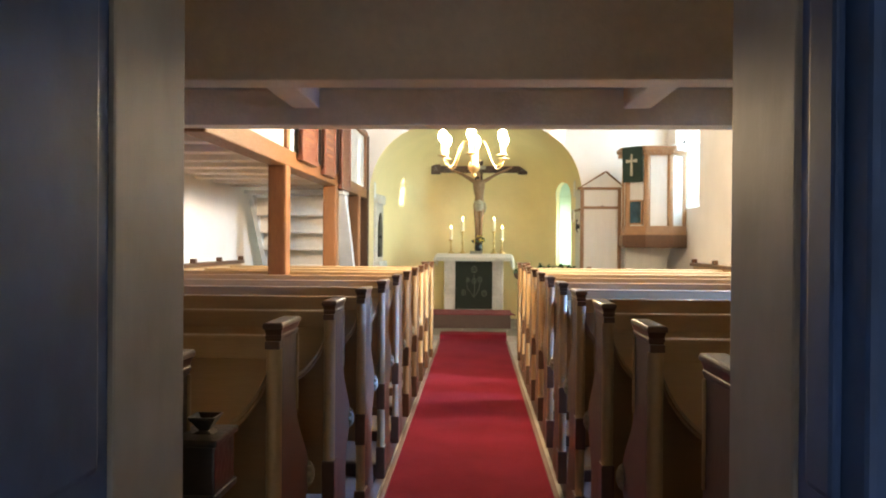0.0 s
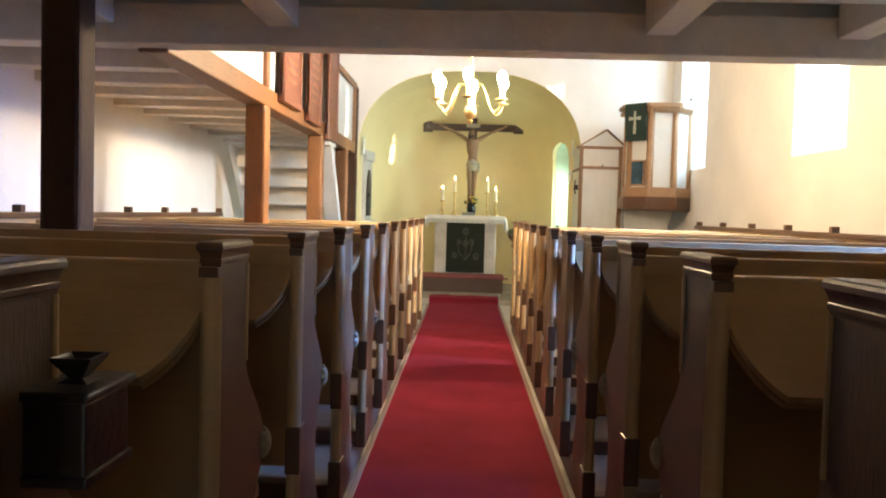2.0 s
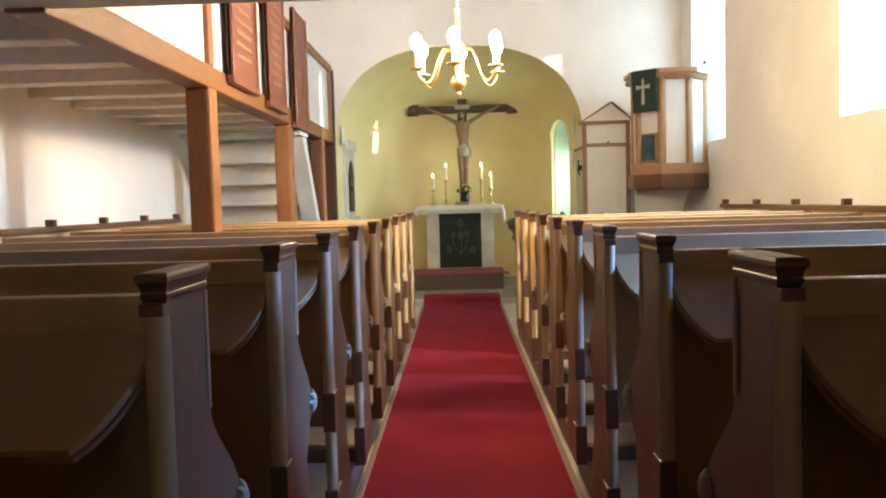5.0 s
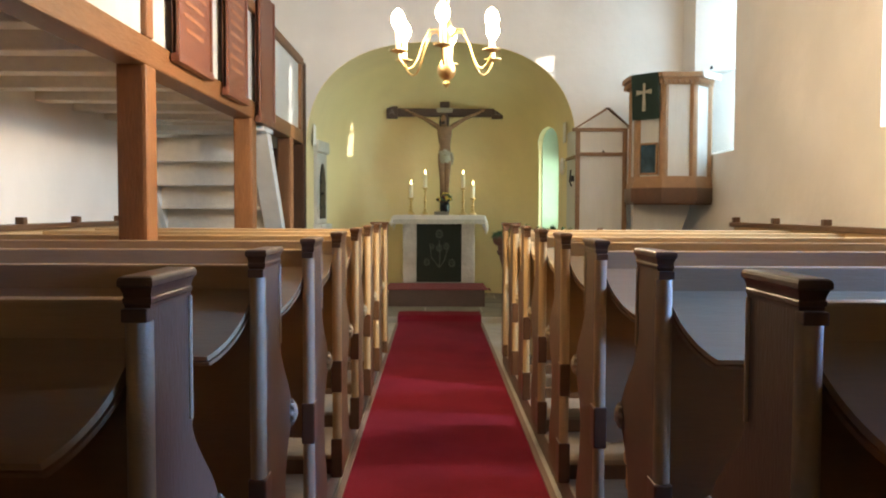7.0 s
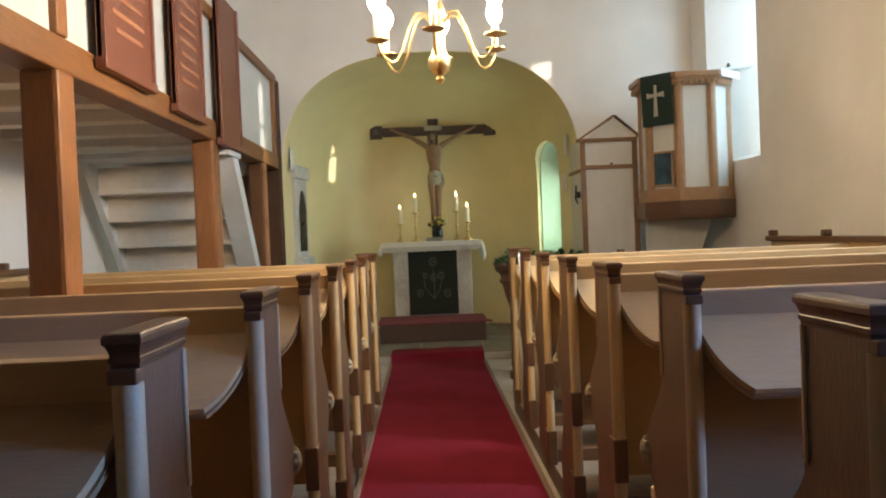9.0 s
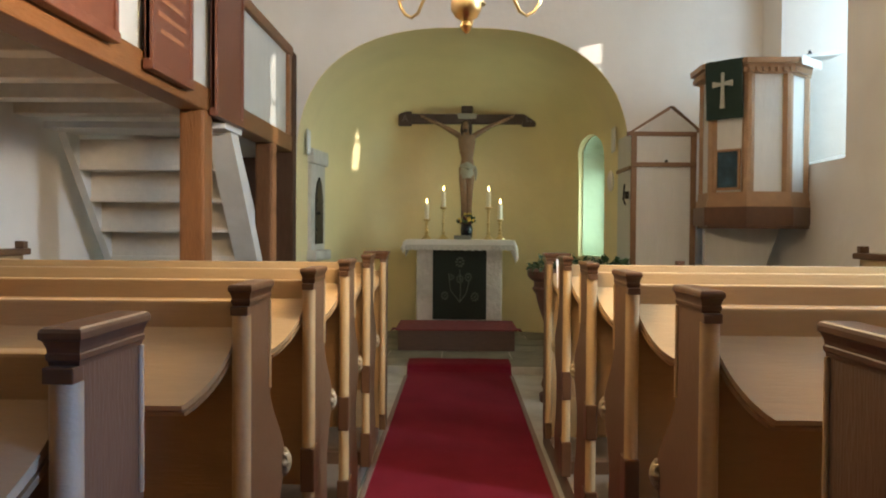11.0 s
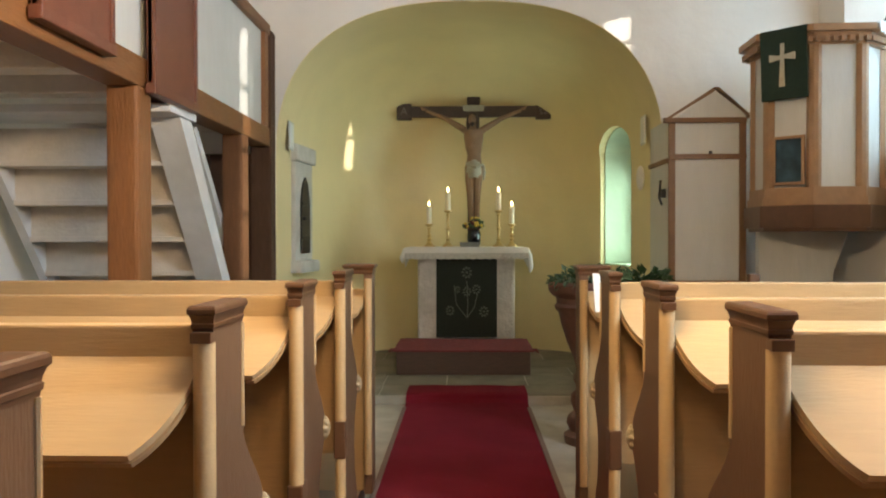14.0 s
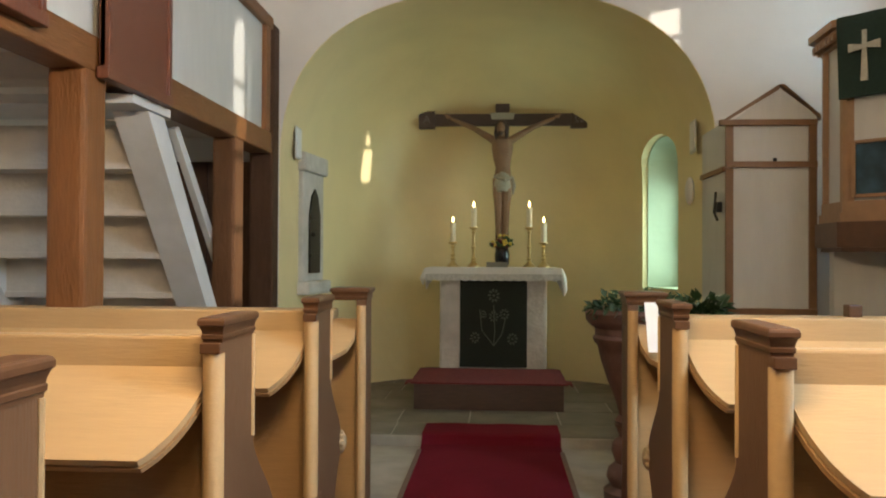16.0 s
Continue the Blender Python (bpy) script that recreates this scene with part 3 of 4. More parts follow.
def wall_rail(side, x, y0, y1, pegs):
    """Panelled partition along the side wall, with a dark cap and short pegs on it."""
    ob = thing("wall_partition", "tan boarded partition along the wall with a dark cap and pegs", "partition", "wall partitions")
    a, b = sorted((x, x + side * 0.04))
    part("board", box(B(), a, b, y0, y1, 0.11, 1.08, 0.004), PEWLIGHT, ob)
    part("cap", box(B(), a - 0.03, b + 0.03, y0, y1 + 0.03, 1.08, 1.115, 0.008), PEWDARK, ob, "dark brown cap")
    for k in range(pegs):
        y = y1 - 0.03 - (y1 - y0) * k / pegs
        part("peg", box(B(), x - 0.02, x + 0.03, y - 0.025, y + 0.025, 1.114, 1.155, 0.006), PEWDARK, ob)
    part("return_board", box(B(), min(x, side * 2.62), max(x, side * 2.62), y1 - 0.045, y1 - 0.005, 0.11, 1.07, 0.004), PEWLIGHT, ob)
    return ob


wall_rail(1, 2.35, 2.1, 9.66, 10)
wall_rail(-1, -2.40, 2.1, 9.3, 10)

# ---------------------------------------------------------------- galleries
GX = -1.42          # aisle face of the side gallery


def post(x0, x1, y0, y1, z0, z1, mat, label, group="gallery posts"):
    return tagged(make("gallery_post", box(B(), x0, x1, y0, y1, z0, z1, 0.018), mat), label, "post", group)


post(GX - 0.145, GX, 7.09, 7.25, 0.11, 1.90, TIMBERV, "brown painted square post rising between the pews")
post(GX - 0.145, GX, 9.38, 9.54, 0.11, 1.90, TIMBERV, "brown painted square post beside the stair")
# the next three posts stand in shade, which their darker brown carries
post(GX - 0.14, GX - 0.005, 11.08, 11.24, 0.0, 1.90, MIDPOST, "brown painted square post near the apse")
post(GX - 0.15, GX + 0.01, 11.8, 11.95, 0.0, 2.75, DARKPOST, "brown end post against the east wall, shade in its colour")
post(GX - 0.15, GX, 4.305, 4.44, 0.11, 2.0, DARKPOST, "brown square post under the west gallery, shade in its colour")

gallery = tagged(thing("side_gallery", "timber side gallery with grey-white panels and brown beams", "gallery"), kind="structure")
part("edge_beam", box(B(), GX - 0.15, GX, 5.2, 11.8, 1.895, 2.03, 0.012), TIMBER, gallery, "brown painted edge beam")
part("top_rail", box(B(), GX - 0.09, GX + 0.01, 5.2, 11.8, 2.70, 2.78, 0.015), TIMBER, gallery, "brown painted handrail")
part("parapet", box(B(), GX - 0.055, GX - 0.025, 5.2, 11.8, 2.03, 2.70), PANELGREY, gallery, "grey-white parapet boards")
part("deck", box(B(), XL, GX - 0.1, 5.2, 9.8, 2.03, 2.06), GALWHITE, gallery)
part("deck", box(B(), XL, GX - 0.1, 11.3, 12.0, 2.03, 2.06), GALWHITE, gallery)
for k in range(8):
    y = 5.75 + 0.56 * k
    part("joist", box(B(), XL, GX - 0.15, y - 0.07, y + 0.07, 1.90, 2.03, 0.01), GALWHITE, gallery, "off-white painted joist")
for y in (7.15, 11.7):
    part("upright", box(B(), GX - 0.06, GX + 0.005, y - 0.05, y + 0.05, 2.03, 2.70, 0.01), TIMBERV, gallery)


def tablet(y0, y1, z0, z1, mat, label, lines=True):
    """A wooden memorial board hung outside the parapet, with a lip below."""
    ob = thing("memorial_board", label, "board", "boards on the gallery", (GX + 0.012, (y0 + y1) / 2, z0))
    h, w = z1 - z0, (y1 - y0) / 2
    part("panel", box(B(), 0, 0.03, -w, w, 0, h, 0.006), mat, ob)
    part("bottom_lip", box(B(), -0.005, 0.045, -w - 0.01, w + 0.01, -0.03, 0.015, 0.006), mat, ob)
    for s in (-1, 1):
        part("side_moulding", box(B(), 0, 0.042, s * (w - 0.015) - 0.015, s * (w - 0.015) + 0.015, 0.015, h, 0.005), mat, ob)
    g = random.Random(int(y0 * 100))
    for k in range(int((h - 0.3) / 0.075) if lines else 0):
        s = w * g.uniform(0.45, 0.72)
        z = 0.16 + 0.075 * k
        part("lettering", box(B(), 0.0285, 0.0315, -s, s, z, z + 0.022), OLDGOLD, ob, "faded unreadable line of lettering")
    return ob


tablet(7.45, 8.1, 2.0, 2.95, TABLET, "red-brown wooden memorial board with worn lettering")
tablet(8.47, 9.03, 1.97, 2.95, TABLET, "red-brown wooden memorial board with a small emblem")
tablet(9.45, 10.03, 1.90, 2.9, TABLET, "plain dark red-brown wooden board on the gallery", False)

west = tagged(thing("west_gallery", "off-white timber organ gallery over the entrance", "gallery"), kind="structure")
part("front_beam", box(B(), XL, XR, 5.08, 5.24, 1.914, 2.10, 0.01), GALWHITE, west)
part("cross_beam", box(B(), XL, XR, 4.2, 4.38, 1.975, 2.5, 0.01), GALWHITE, west)
part("deck", box(B(), XL, XR, 4.38, 5.2, 2.17, 2.2), GALWHITE, west)
part("deck", box(B(), XL, XR, YW, 4.2, 2.46, 2.5), GALWHITE, west)
for x in (-2.5, -1.7, -0.85, 0.86, 1.72, 2.5):
    part("joist", box(B(), x - 0.07, x + 0.07, 4.38, 5.08, 2.0, 2.17, 0.008), GALWHITE, west)
part("parapet", box(B(), XL, XR, 5.14, 5.2, 2.1, 3.0), PANELGREY, west)

# stair behind the posts, climbing towards the entrance
stair = tagged(thing("gallery_stair", "steep white-painted wooden stair to the gallery", "stair"), kind="structure")
SZ1 = 1.83


def sy(z):
    """The stair's slope: its near edge at each height."""
    return 10.062 + (1.635 - z) * 0.82


def stringer(x0, x1):
    return slab(B(), [(sy(0) + 0.01, 0.0), (sy(0) + 0.13, 0.0), (sy(SZ1) + 0.16, SZ1), (sy(SZ1) - 0.01, SZ1)], "x", x0, x1)


part("stringer", stringer(-1.57, -1.415), STAIRWHITE, stair)
part("stringer", stringer(-2.50, -2.45), STAIRWHITE, stair)
for k in range(8):
    z = 0.242 + 0.199 * k
    y = sy(z) + 0.012
    part("tread", box(B(), -2.45, -1.57, y, y + 0.23, z - 0.03, z, 0.004), GALWHITE, stair)
    part("riser", box(B(), -2.45, -1.57, y + 0.014, y + 0.03, z, z + 0.169), GALWHITE, stair)
part("landing_board", box(B(), -2.5, GX + 0.02, 9.72, 10.1, 1.832, 1.872, 0.004), STAIRWHITE, stair)
bm = B()
slab(bm, [(10.55, 1.86), (10.61, 1.88), (11.62, 0.87), (11.57, 0.82)], "x", -1.60, -1.565)
part("handrail", bm, STAIRWHITE, stair, "", True)

# dark boards added in place of the unlit passage behind the stair
side_door = tagged(thing("side_door", "dark boards standing for the black passage under the gallery end", "door"), kind="structure")
for k in range(4):
    x = -2.3 + 0.2 * k
    part("board", box(B(), x, x + 0.194, 11.955, 11.985, 0.06, 1.86, 0.004), DARKPOST, side_door)

# ---------------------------------------------------------------- pulpit
PX, PY, PR, PTURN = 2.25, 11.16, 0.385, -2.0


def octo(r, turn=22.5 + PTURN):
    return [(PX + r * math.cos(radians(turn + 45 * k)), PY + r * math.sin(radians(turn + 45 * k))) for k in range(8)]


def octo_ring(bm, r, z0, z1):
    pts = [(min(x, XR), min(y, YE)) for x, y in octo(r)]
    return slab(bm, pts, "z", z0, z1)


pulpit = thing("pulpit", "white-panelled octagonal wooden pulpit with brown trim on the wall", "pulpit")
part("body", octo_ring(B(), PR - 0.012, 1.48, 2.435), PANELGREY, pulpit, "white painted panels")
for k in range(8):
    x, y = octo(PR)[k]
    if x < XR and y < YE:
        t = Matrix.Translation((x, y, 0)) @ Matrix.Rotation(radians(22.5 + PTURN + 45 * k), 4, "Z")
        bm = B()
        slab(bm, [(-0.025, -0.042), (0.006, -0.026), (0.012, 0), (0.006, 0.026), (-0.025, 0.042)], "z", 1.48, 2.395)
        bmesh.ops.transform(bm, verts=bm.verts[:], matrix=t)
        part("corner_strip", bm, PULPITTRIM, pulpit, "brown corner strip")
bm = octo_ring(B(), PR + 0.016, 1.47, 1.53)
octo_ring(bm, PR + 0.03, 1.42, 1.47)
part("base_moulding", bm, PULPITTRIM, pulpit)
bm = octo_ring(B(), PR + 0.05, 1.285, 1.42)
octo_ring(bm, PR + 0.02, 1.262, 1.285)
part("base_skirt", bm, PEWDARK, pulpit, "dark brown scalloped skirt")
bm = octo_ring(B(), PR + 0.02, 2.380, 2.415)
octo_ring(bm, PR + 0.05, 2.415, 2.445)
octo_ring(bm, PR + 0.085, 2.445, 2.485)
part("cornice", bm, PULPITTRIM, pulpit, "brown moulded cornice")
for k in range(8):
    x0, y0 = octo(PR + 0.055)[k]
    x1, y1 = octo(PR + 0.055)[(k + 1) % 8]
    for j in range(7):
        f = (j + 0.5) / 7
        x, y = x0 + (x1 - x0) * f, y0 + (y1 - y0) * f
        if x < XR - 0.03 and y < YE - 0.03:
            part("dentil", box(B(), x - 0.013, x + 0.013, y - 0.013, y + 0.013, 2.387, 2.420), PULPITTRIM, pulpit)
part("under_boarding", slab(B(), [(1.92, 1.275), (2.50, 1.275), (2.40, 1.0), (2.34, 0.06), (1.92, 0.06)], "y", PY + 0.08, PY + 0.14), PANELGREY, pulpit, "grey-white boarding under the pulpit")


def on_face(k, bm, out):
    """Moves a shape drawn in (across, out, z) onto face k of the pulpit."""
    a = radians(45 * k + PTURN)
    d = PR * math.cos(radians(22.5)) + out
    m = Matrix.Translation((PX + d * math.cos(a), PY + d * math.sin(a), 0)) @ Matrix.Rotation(a + math.pi / 2, 4, "Z")
    bmesh.ops.transform(bm, verts=bm.verts[:], matrix=m)
    return bm


cloth = thing("pulpit_cloth", "dark green cloth with a pale cross hung on the pulpit", "cloth")
bm = B()
rows = []
for z, o in ((2.491, 0.0), (2.487, -0.088), (2.465, -0.096), (2.395, -0.092), (2.135, -0.075), (2.065, -0.072)):
    rows.append([bm.verts.new((-0.145 + 0.29 * k / 6, o - 0.004 * math.sin(k * 2.1), z)) for k in range(7)])
for lo, hi in zip(rows, rows[1:]):
    for k in range(6):
        bm.faces.new((lo[k], lo[k + 1], hi[k + 1], hi[k]))
geo = bmesh.ops.extrude_face_region(bm, geom=bm.faces[:])
bmesh.ops.translate(bm, verts=[g for g in geo["geom"] if isinstance(g, bmesh.types.BMVert)], vec=(0, 0.006, -0.004))
bmesh.ops.recalc_face_normals(bm, faces=bm.faces[:])
part("cloth", on_face(5, bm, 0.0), GREEN, cloth, "", True)
bm = B()
slab(bm, [(-0.018, 2.135), (0.018, 2.135), (0.011, 2.295), (0.011, 2.395), (-0.011, 2.395), (-0.011, 2.295)], "y", -0.106, -0.096)
slab(bm, [(-0.08, 2.290), (-0.08, 2.335), (-0.012, 2.322), (0.08, 2.335), (0.08, 2.290), (0.012, 2.303)], "y", -0.107, -0.098)
part("cross", on_face(5, bm, 0.0), EMBROID, cloth, "pale embroidered cross")

picture = thing("framed_picture", "small dark blue picture in a brown frame", "picture")
part("image", on_face(5, box(B(), -0.085, 0.085, -0.014, -0.008, 1.56, 1.83), 0), PICTURE, picture)
bm = B()
for a in ((-0.10, -0.083, 1.545, 1.845), (0.083, 0.10, 1.545, 1.845)):
    box(bm, a[0], a[1], -0.026, -0.006, a[2], a[3], 0.003)
box(bm, -0.083, 0.083, -0.026, -0.006, 1.545, 1.563, 0.003), box(bm, -0.083, 0.083, -0.026, -0.006, 1.827, 1.845, 0.003)
part("frame", on_face(5, bm, 0), PULPITTRIM, picture, "brown wooden frame")

# scalloped lace and a small book rest on the window side of the pulpit
for k, (a0, a1) in ((7, (-0.16, 0.16)),):
    bm = B()
    pts = [(a0, 2.497), (a1, 2.497)]
    n = 6
    for j in range(n):
        c = a1 - (a1 - a0) * (j + 0.5) / n
        r = (a1 - a0) / n / 2
        pts += [(c + r * math.cos(math.pi * q / 5), 2.460 - 0.03 * math.sin(math.pi * q / 5)) for q in range(6)]
    slab(bm, pts, "y", -0.092, -0.086)
    part("lace_edge", on_face(k, bm, 0.0), LINEN, pulpit, "white scalloped lace edge")
part("book_rest", slab(B(), [(2.395, 2.490), (2.78, 2.535), (2.78, 2.555), (2.395, 2.510)], "y", 10.84, 11.06), PANELGREY, pulpit, "pale wooden book rest")
part("ink_pot", lathe(B(), [(0.018, 2.545), (0.02, 2.565), (0.012, 2.580), (0.008, 2.595)], 2.555, 10.88, -0.03, 12), IRON, pulpit)

# the boxed-in pulpit stair
closet = thing("stair_closet", "grey-white boarded closet with brown trim and a small gable", "closet")
CA, CB, CY = 1.38, 1.90, 11.43
part("front", box(B(), CA + 0.01, CB, CY + 0.01, CY + 0.03, 0.06, 2.03), PANELGREY, closet)
part("side", box(B(), CA + 0.005, CA + 0.03, CY + 0.03, YE, 0.06, 2.03), PANELGREY, closet)
for x in (CA, CB - 0.045):
    part("stile", box(B(), x, x + 0.045, CY - 0.006, CY + 0.02, 0.06, 2.03, 0.004), TRIM, closet)
for z in (0.9, 1.755, 2.0):
    part("rail", box(B(), CA - (0.035 if z == 2.0 else 0), CB, CY - 0.016, CY + 0.02, z, z + 0.035, 0.004), TRIM, closet)
part("side_rail", box(B(), CA - 0.012, CA + 0.012, CY + 0.02, YE, 1.735, 1.765, 0.004), TRIM, closet)
GXM = 1.685
part("gable", slab(B(), [(CA + 0.05, 2.035), (CB, 2.035), (CB, 2.06), (GXM, 2.225)], "y", CY + 0.005, CY + 0.025), PANELGREY, closet)
for a, b in (((CA - 0.02, 2.03), (GXM, 2.24)), ((GXM, 2.24), (CB + 0.02, 2.06))):
    part("gable_trim", slab(B(), [(a[0], a[1]), (b[0], b[1]), (b[0], b[1] - 0.03), (a[0] + 0.03, a[1] - 0.0)], "y", CY - 0.008, CY + 0.03), TRIM, closet)
bm = B()
tube(bm, [(CA - 0.02, CY + 0.1, 1.45), (CA - 0.04, CY + 0.1, 1.5), (CA - 0.03, CY + 0.1, 1.62)], 0.008)
box(bm, CA - 0.03, CA, CY + 0.07, CY + 0.12, 1.5, 1.56)
part("latch", bm, IRON, closet, "black iron latch")
part("knob", blob(B(), (1.66, CY - 0.005, 1.80), (0.012, 0.015, 0.012)), IRON, closet)

# ---------------------------------------------------------------- altar
step = thing("altar_step", "dark wooden altar step with a patterned red rug on it", "step")
part("step", box(B(), -0.58, 0.555, 12.77, 13.75, 0.065, 0.262, 0.008), STEPWOOD, step)
bm = box(B(), -0.61, 0.585, 12.76, 13.6, 0.263, 0.276, 0.004)
part("rug", bm, STEPRUG, step, "patterned dark red rug")
for s in (-1, 1):
    x = -0.012 + s * 0.61
    part("rug_tip", slab(B(), [(x - 0.02, 0.277), (x + 0.02, 0.277), (x + s * 0.03, 0.25)], "y", 12.77, 12.9), STEPRUG, step)

altar = thing("altar", "whitewashed stone block altar behind a step", "altar")
AYF = 13.62
part("block", box(B(), -0.446, 0.474, AYF, 14.15, 0.065, 1.07, 0.02), ALTARSTONE, altar)
part("table_slab", box(B(), -0.54, 0.57, AYF - 0.05, 14.16, 1.07, 1.13, 0.012), ALTARSTONE, altar)

linen = thing("altar_cloth", "white linen altar cloth with a lace border", "cloth")
bm = B()
box(bm, -0.552, 0.582, AYF - 0.062, 14.17, 1.126, 1.141, 0.005)
part("top", bm, LINEN, linen)
n = 60


def fall(z0, z1, scallop):
    """A strip of the cloth's front fall, gently waved."""
    bm = B()
    va, vb = [], []
    for k in range(n + 1):
        x = -0.565 + 1.16 * k / n
        o = 0.004 * math.sin(k * 0.7) + 0.003 * math.sin(k * 0.31)
        va.append(bm.verts.new((x, AYF - 0.068 + o * (1.138 - z0) * 8, z0)))
        vb.append(bm.verts.new((x, AYF - 0.070 + o * (1.138 - z1) * 8, z1 - scallop * abs(math.sin(k * 0.8)))))
    for k in range(n):
        bm.faces.new((va[k], va[k + 1], vb[k + 1], vb[k]))
    geo = bmesh.ops.extrude_face_region(bm, geom=bm.faces[:])
    bmesh.ops.translate(bm, verts=[g for g in geo["geom"] if isinstance(g, bmesh.types.BMVert)], vec=(0, 0.004, 0))
    bmesh.ops.recalc_face_normals(bm, faces=bm.faces[:])
    return bm


part("front_fall", fall(1.138, 1.085, 0.0), LINEN, linen, "", True)
part("lace_border", fall(1.085, 1.035, 0.01), LACE, linen, "white lace hanging edge", True)
for q, x in ((-1, -0.566), (1, 0.594)):
    bm = slab(B(), [(AYF - 0.06, 1.138), (14.15, 1.138), (14.1, 1.0), (13.9, 0.99), (13.75, 0.96), (AYF + 0.0, 0.95), (AYF - 0.06, 1.0)], "x", x, x + 0.006)
    part("side_fall", bm, LINEN, linen)
    low = 0.99 if q < 0 else 0.90
    part("corner_fold", tube(B(), [(x, AYF - 0.045, 1.13), (x + q * 0.014, AYF - 0.05, 1.06), (x + q * 0.026, AYF - 0.045, low + 0.05), (x + q * 0.02, AYF - 0.04, low)], 0.02, n=9, taper=[0.012, 0.026, 0.026, 0.006]), LINEN, linen, "", True)

frontal = thing("altar_frontal", "dark green altar hanging with pale embroidered flowers", "cloth")
part("cloth", box(B(), -0.27, 0.305, AYF - 0.018, AYF - 0.006, 0.285, 1.06, 0.003), FRONTAL, frontal)
bm = B()
g = random.Random(12)
for x, z, r in ((0.02, 0.90, 0.06), (-0.07, 0.74, 0.035), (0.11, 0.74, 0.05), (-0.14, 0.54, 0.05), (0.18, 0.53, 0.055), (0.02, 0.72, 0.05)):
    for k in range(9):
        a = 2 * math.pi * k / 9 + r * 40
        blob(bm, (x + r * 0.62 * math.cos(a), AYF - 0.019, z + r * 0.75 * math.sin(a)), (r * 0.26, 0.003, r * 0.16), Euler((0, -a, 0)).to_matrix(), 7, 5)
    blob(bm, (x, AYF - 0.019, z), (r * 0.2, 0.004, r * 0.2))
for pts in ([(-0.10, 0.78), (-0.08, 0.6), (0.02, 0.47)], [(0.12, 0.7), (0.09, 0.57), (0.02, 0.47)], [(0.02, 0.82), (0.03, 0.6), (0.02, 0.47)]):
    tube(bm, [(x, AYF - 0.02, z) for x, z in pts], 0.0045, n=6)
part("embroidery", bm, FADEDTHREAD, frontal, "faded pale embroidery", True)


def candlestick(x, y, h, candle):
    """A turned brass candlestick with a burning candle."""
    ob = thing("candlestick", "turned brass candlestick with a burning ivory candle", "candlestick", "altar candles", (x, y, 1.142))
    prof = [(0.055, 0), (0.055, 0.012), (0.04, 0.022), (0.022, 0.04), (0.016, 0.06), (0.024, 0.075), (0.013, 0.09), (0.015, h * 0.45), (0.022, h * 0.5), (0.013, h * 0.55),
            (0.012, h - 0.06), (0.02, h - 0.045), (0.014, h - 0.03), (0.042, h - 0.012), (0.042, h - 0.004), (0.02, h)]
    part("stick", lathe(B(), prof, n=18), BRASS, ob, "", True)
    c = part("candle", lathe(B(), [(0.025, h), (0.025, h + candle - 0.01), (0.02, h + candle), (0.01, h + candle - 0.004)], n=14), WAX, ob, "burning ivory candle", True)
    part("flame", lathe(B(), [(0.002, h + candle), (0.010, h + candle + 0.016), (0.008, h + candle + 0.03), (0.001, h + candle + 0.055)], n=10), FLAME, c, "", True)
    return ob


candlestick(-0.347, 13.85, 0.225, 0.17)
candlestick(-0.164, 13.92, 0.36, 0.175)
candlestick(0.333, 13.92, 0.36, 0.175)
candlestick(0.458, 13.85, 0.225, 0.17)

vase = thing("flower_vase", "dark glazed vase with yellow and dark red flowers", "vase", at=(0.09, 13.75, 1.142))
part("pot", lathe(B(), [(0.045, 0), (0.062, 0.03), (0.066, 0.11), (0.058, 0.15), (0.052, 0.16)]), VASE, vase, "", True)
rng = random.Random(4)
for name, mat, cnt, r, s in (("leaves", LEAF, 30, 0.10, 0.024), ("yellow_flowers", FLOWER, 20, 0.115, 0.017), ("red_flowers", FLOWERDARK, 20, 0.085, 0.024)):
    bm = B()
    for k in range(cnt):
        a, e = rng.uniform(0, 6.28), rng.uniform(0.1, 1.4)
        q = r * rng.uniform(0.6, 1)
        blob(bm, (q * math.cos(a) * math.cos(e), q * math.sin(a) * math.cos(e), 0.175 + q * math.sin(e)), (s * rng.uniform(0.7, 1.2), s * 0.7, s * 0.6), Euler((rng.uniform(0, 3), rng.uniform(0, 3), 0)).to_matrix(), 6, 4)
    part(name, bm, mat, vase)
stand = thing("book_stand", "small grey reading stand on the altar", "stand", at=(0.04, 13.62, 1.142))
part("plate", slab(B(), [(0, 0), (0.07, 0.045), (0.08, 0.04), (0.08, 0), ], "x", -0.085, 0.10), material("grey_stand", (0.22, 0.2, 0.18), 0.6), stand)

# ---------------------------------------------------------------- crucifix on the apse wall
crucifix = thing("crucifix", "dark wooden wall cross with a pale carved figure", "crucifix")
QX, QY, QZ = 0.09, 14.12, 2.50
cross = B()
box(cross, QX - 0.72, QX + 0.72, QY, QY + 0.06, QZ - 0.055, QZ + 0.055, 0.008)
box(cross, QX - 0.06, QX + 0.06, QY - 0.003, QY + 0.057, 1.15, QZ + 0.1, 0.008)
part("cross", cross, CROSSWOOD, crucifix)
for s in (-1, 1):
    part("end_plate", box(B(), QX + s * 0.70 - 0.075, QX + s * 0.70 + 0.075, QY - 0.012, QY + 0.066, QZ - 0.08, QZ + 0.08, 0.008), CROSSWOOD, crucifix)
part("scroll", slab(B(), [(QX - 0.115, QZ + 0.06), (QX + 0.115, QZ + 0.06), (QX + 0.10, QZ + 0.0), (QX - 0.10, QZ + 0.0)], "y", QY - 0.02, QY - 0.004), EMBROID, crucifix, "pale scroll")
part("head_block", box(B(), QX - 0.065, QX + 0.065, QY - 0.012, QY + 0.06, QZ + 0.07, QZ + 0.145, 0.01), CROSSWOOD, crucifix)
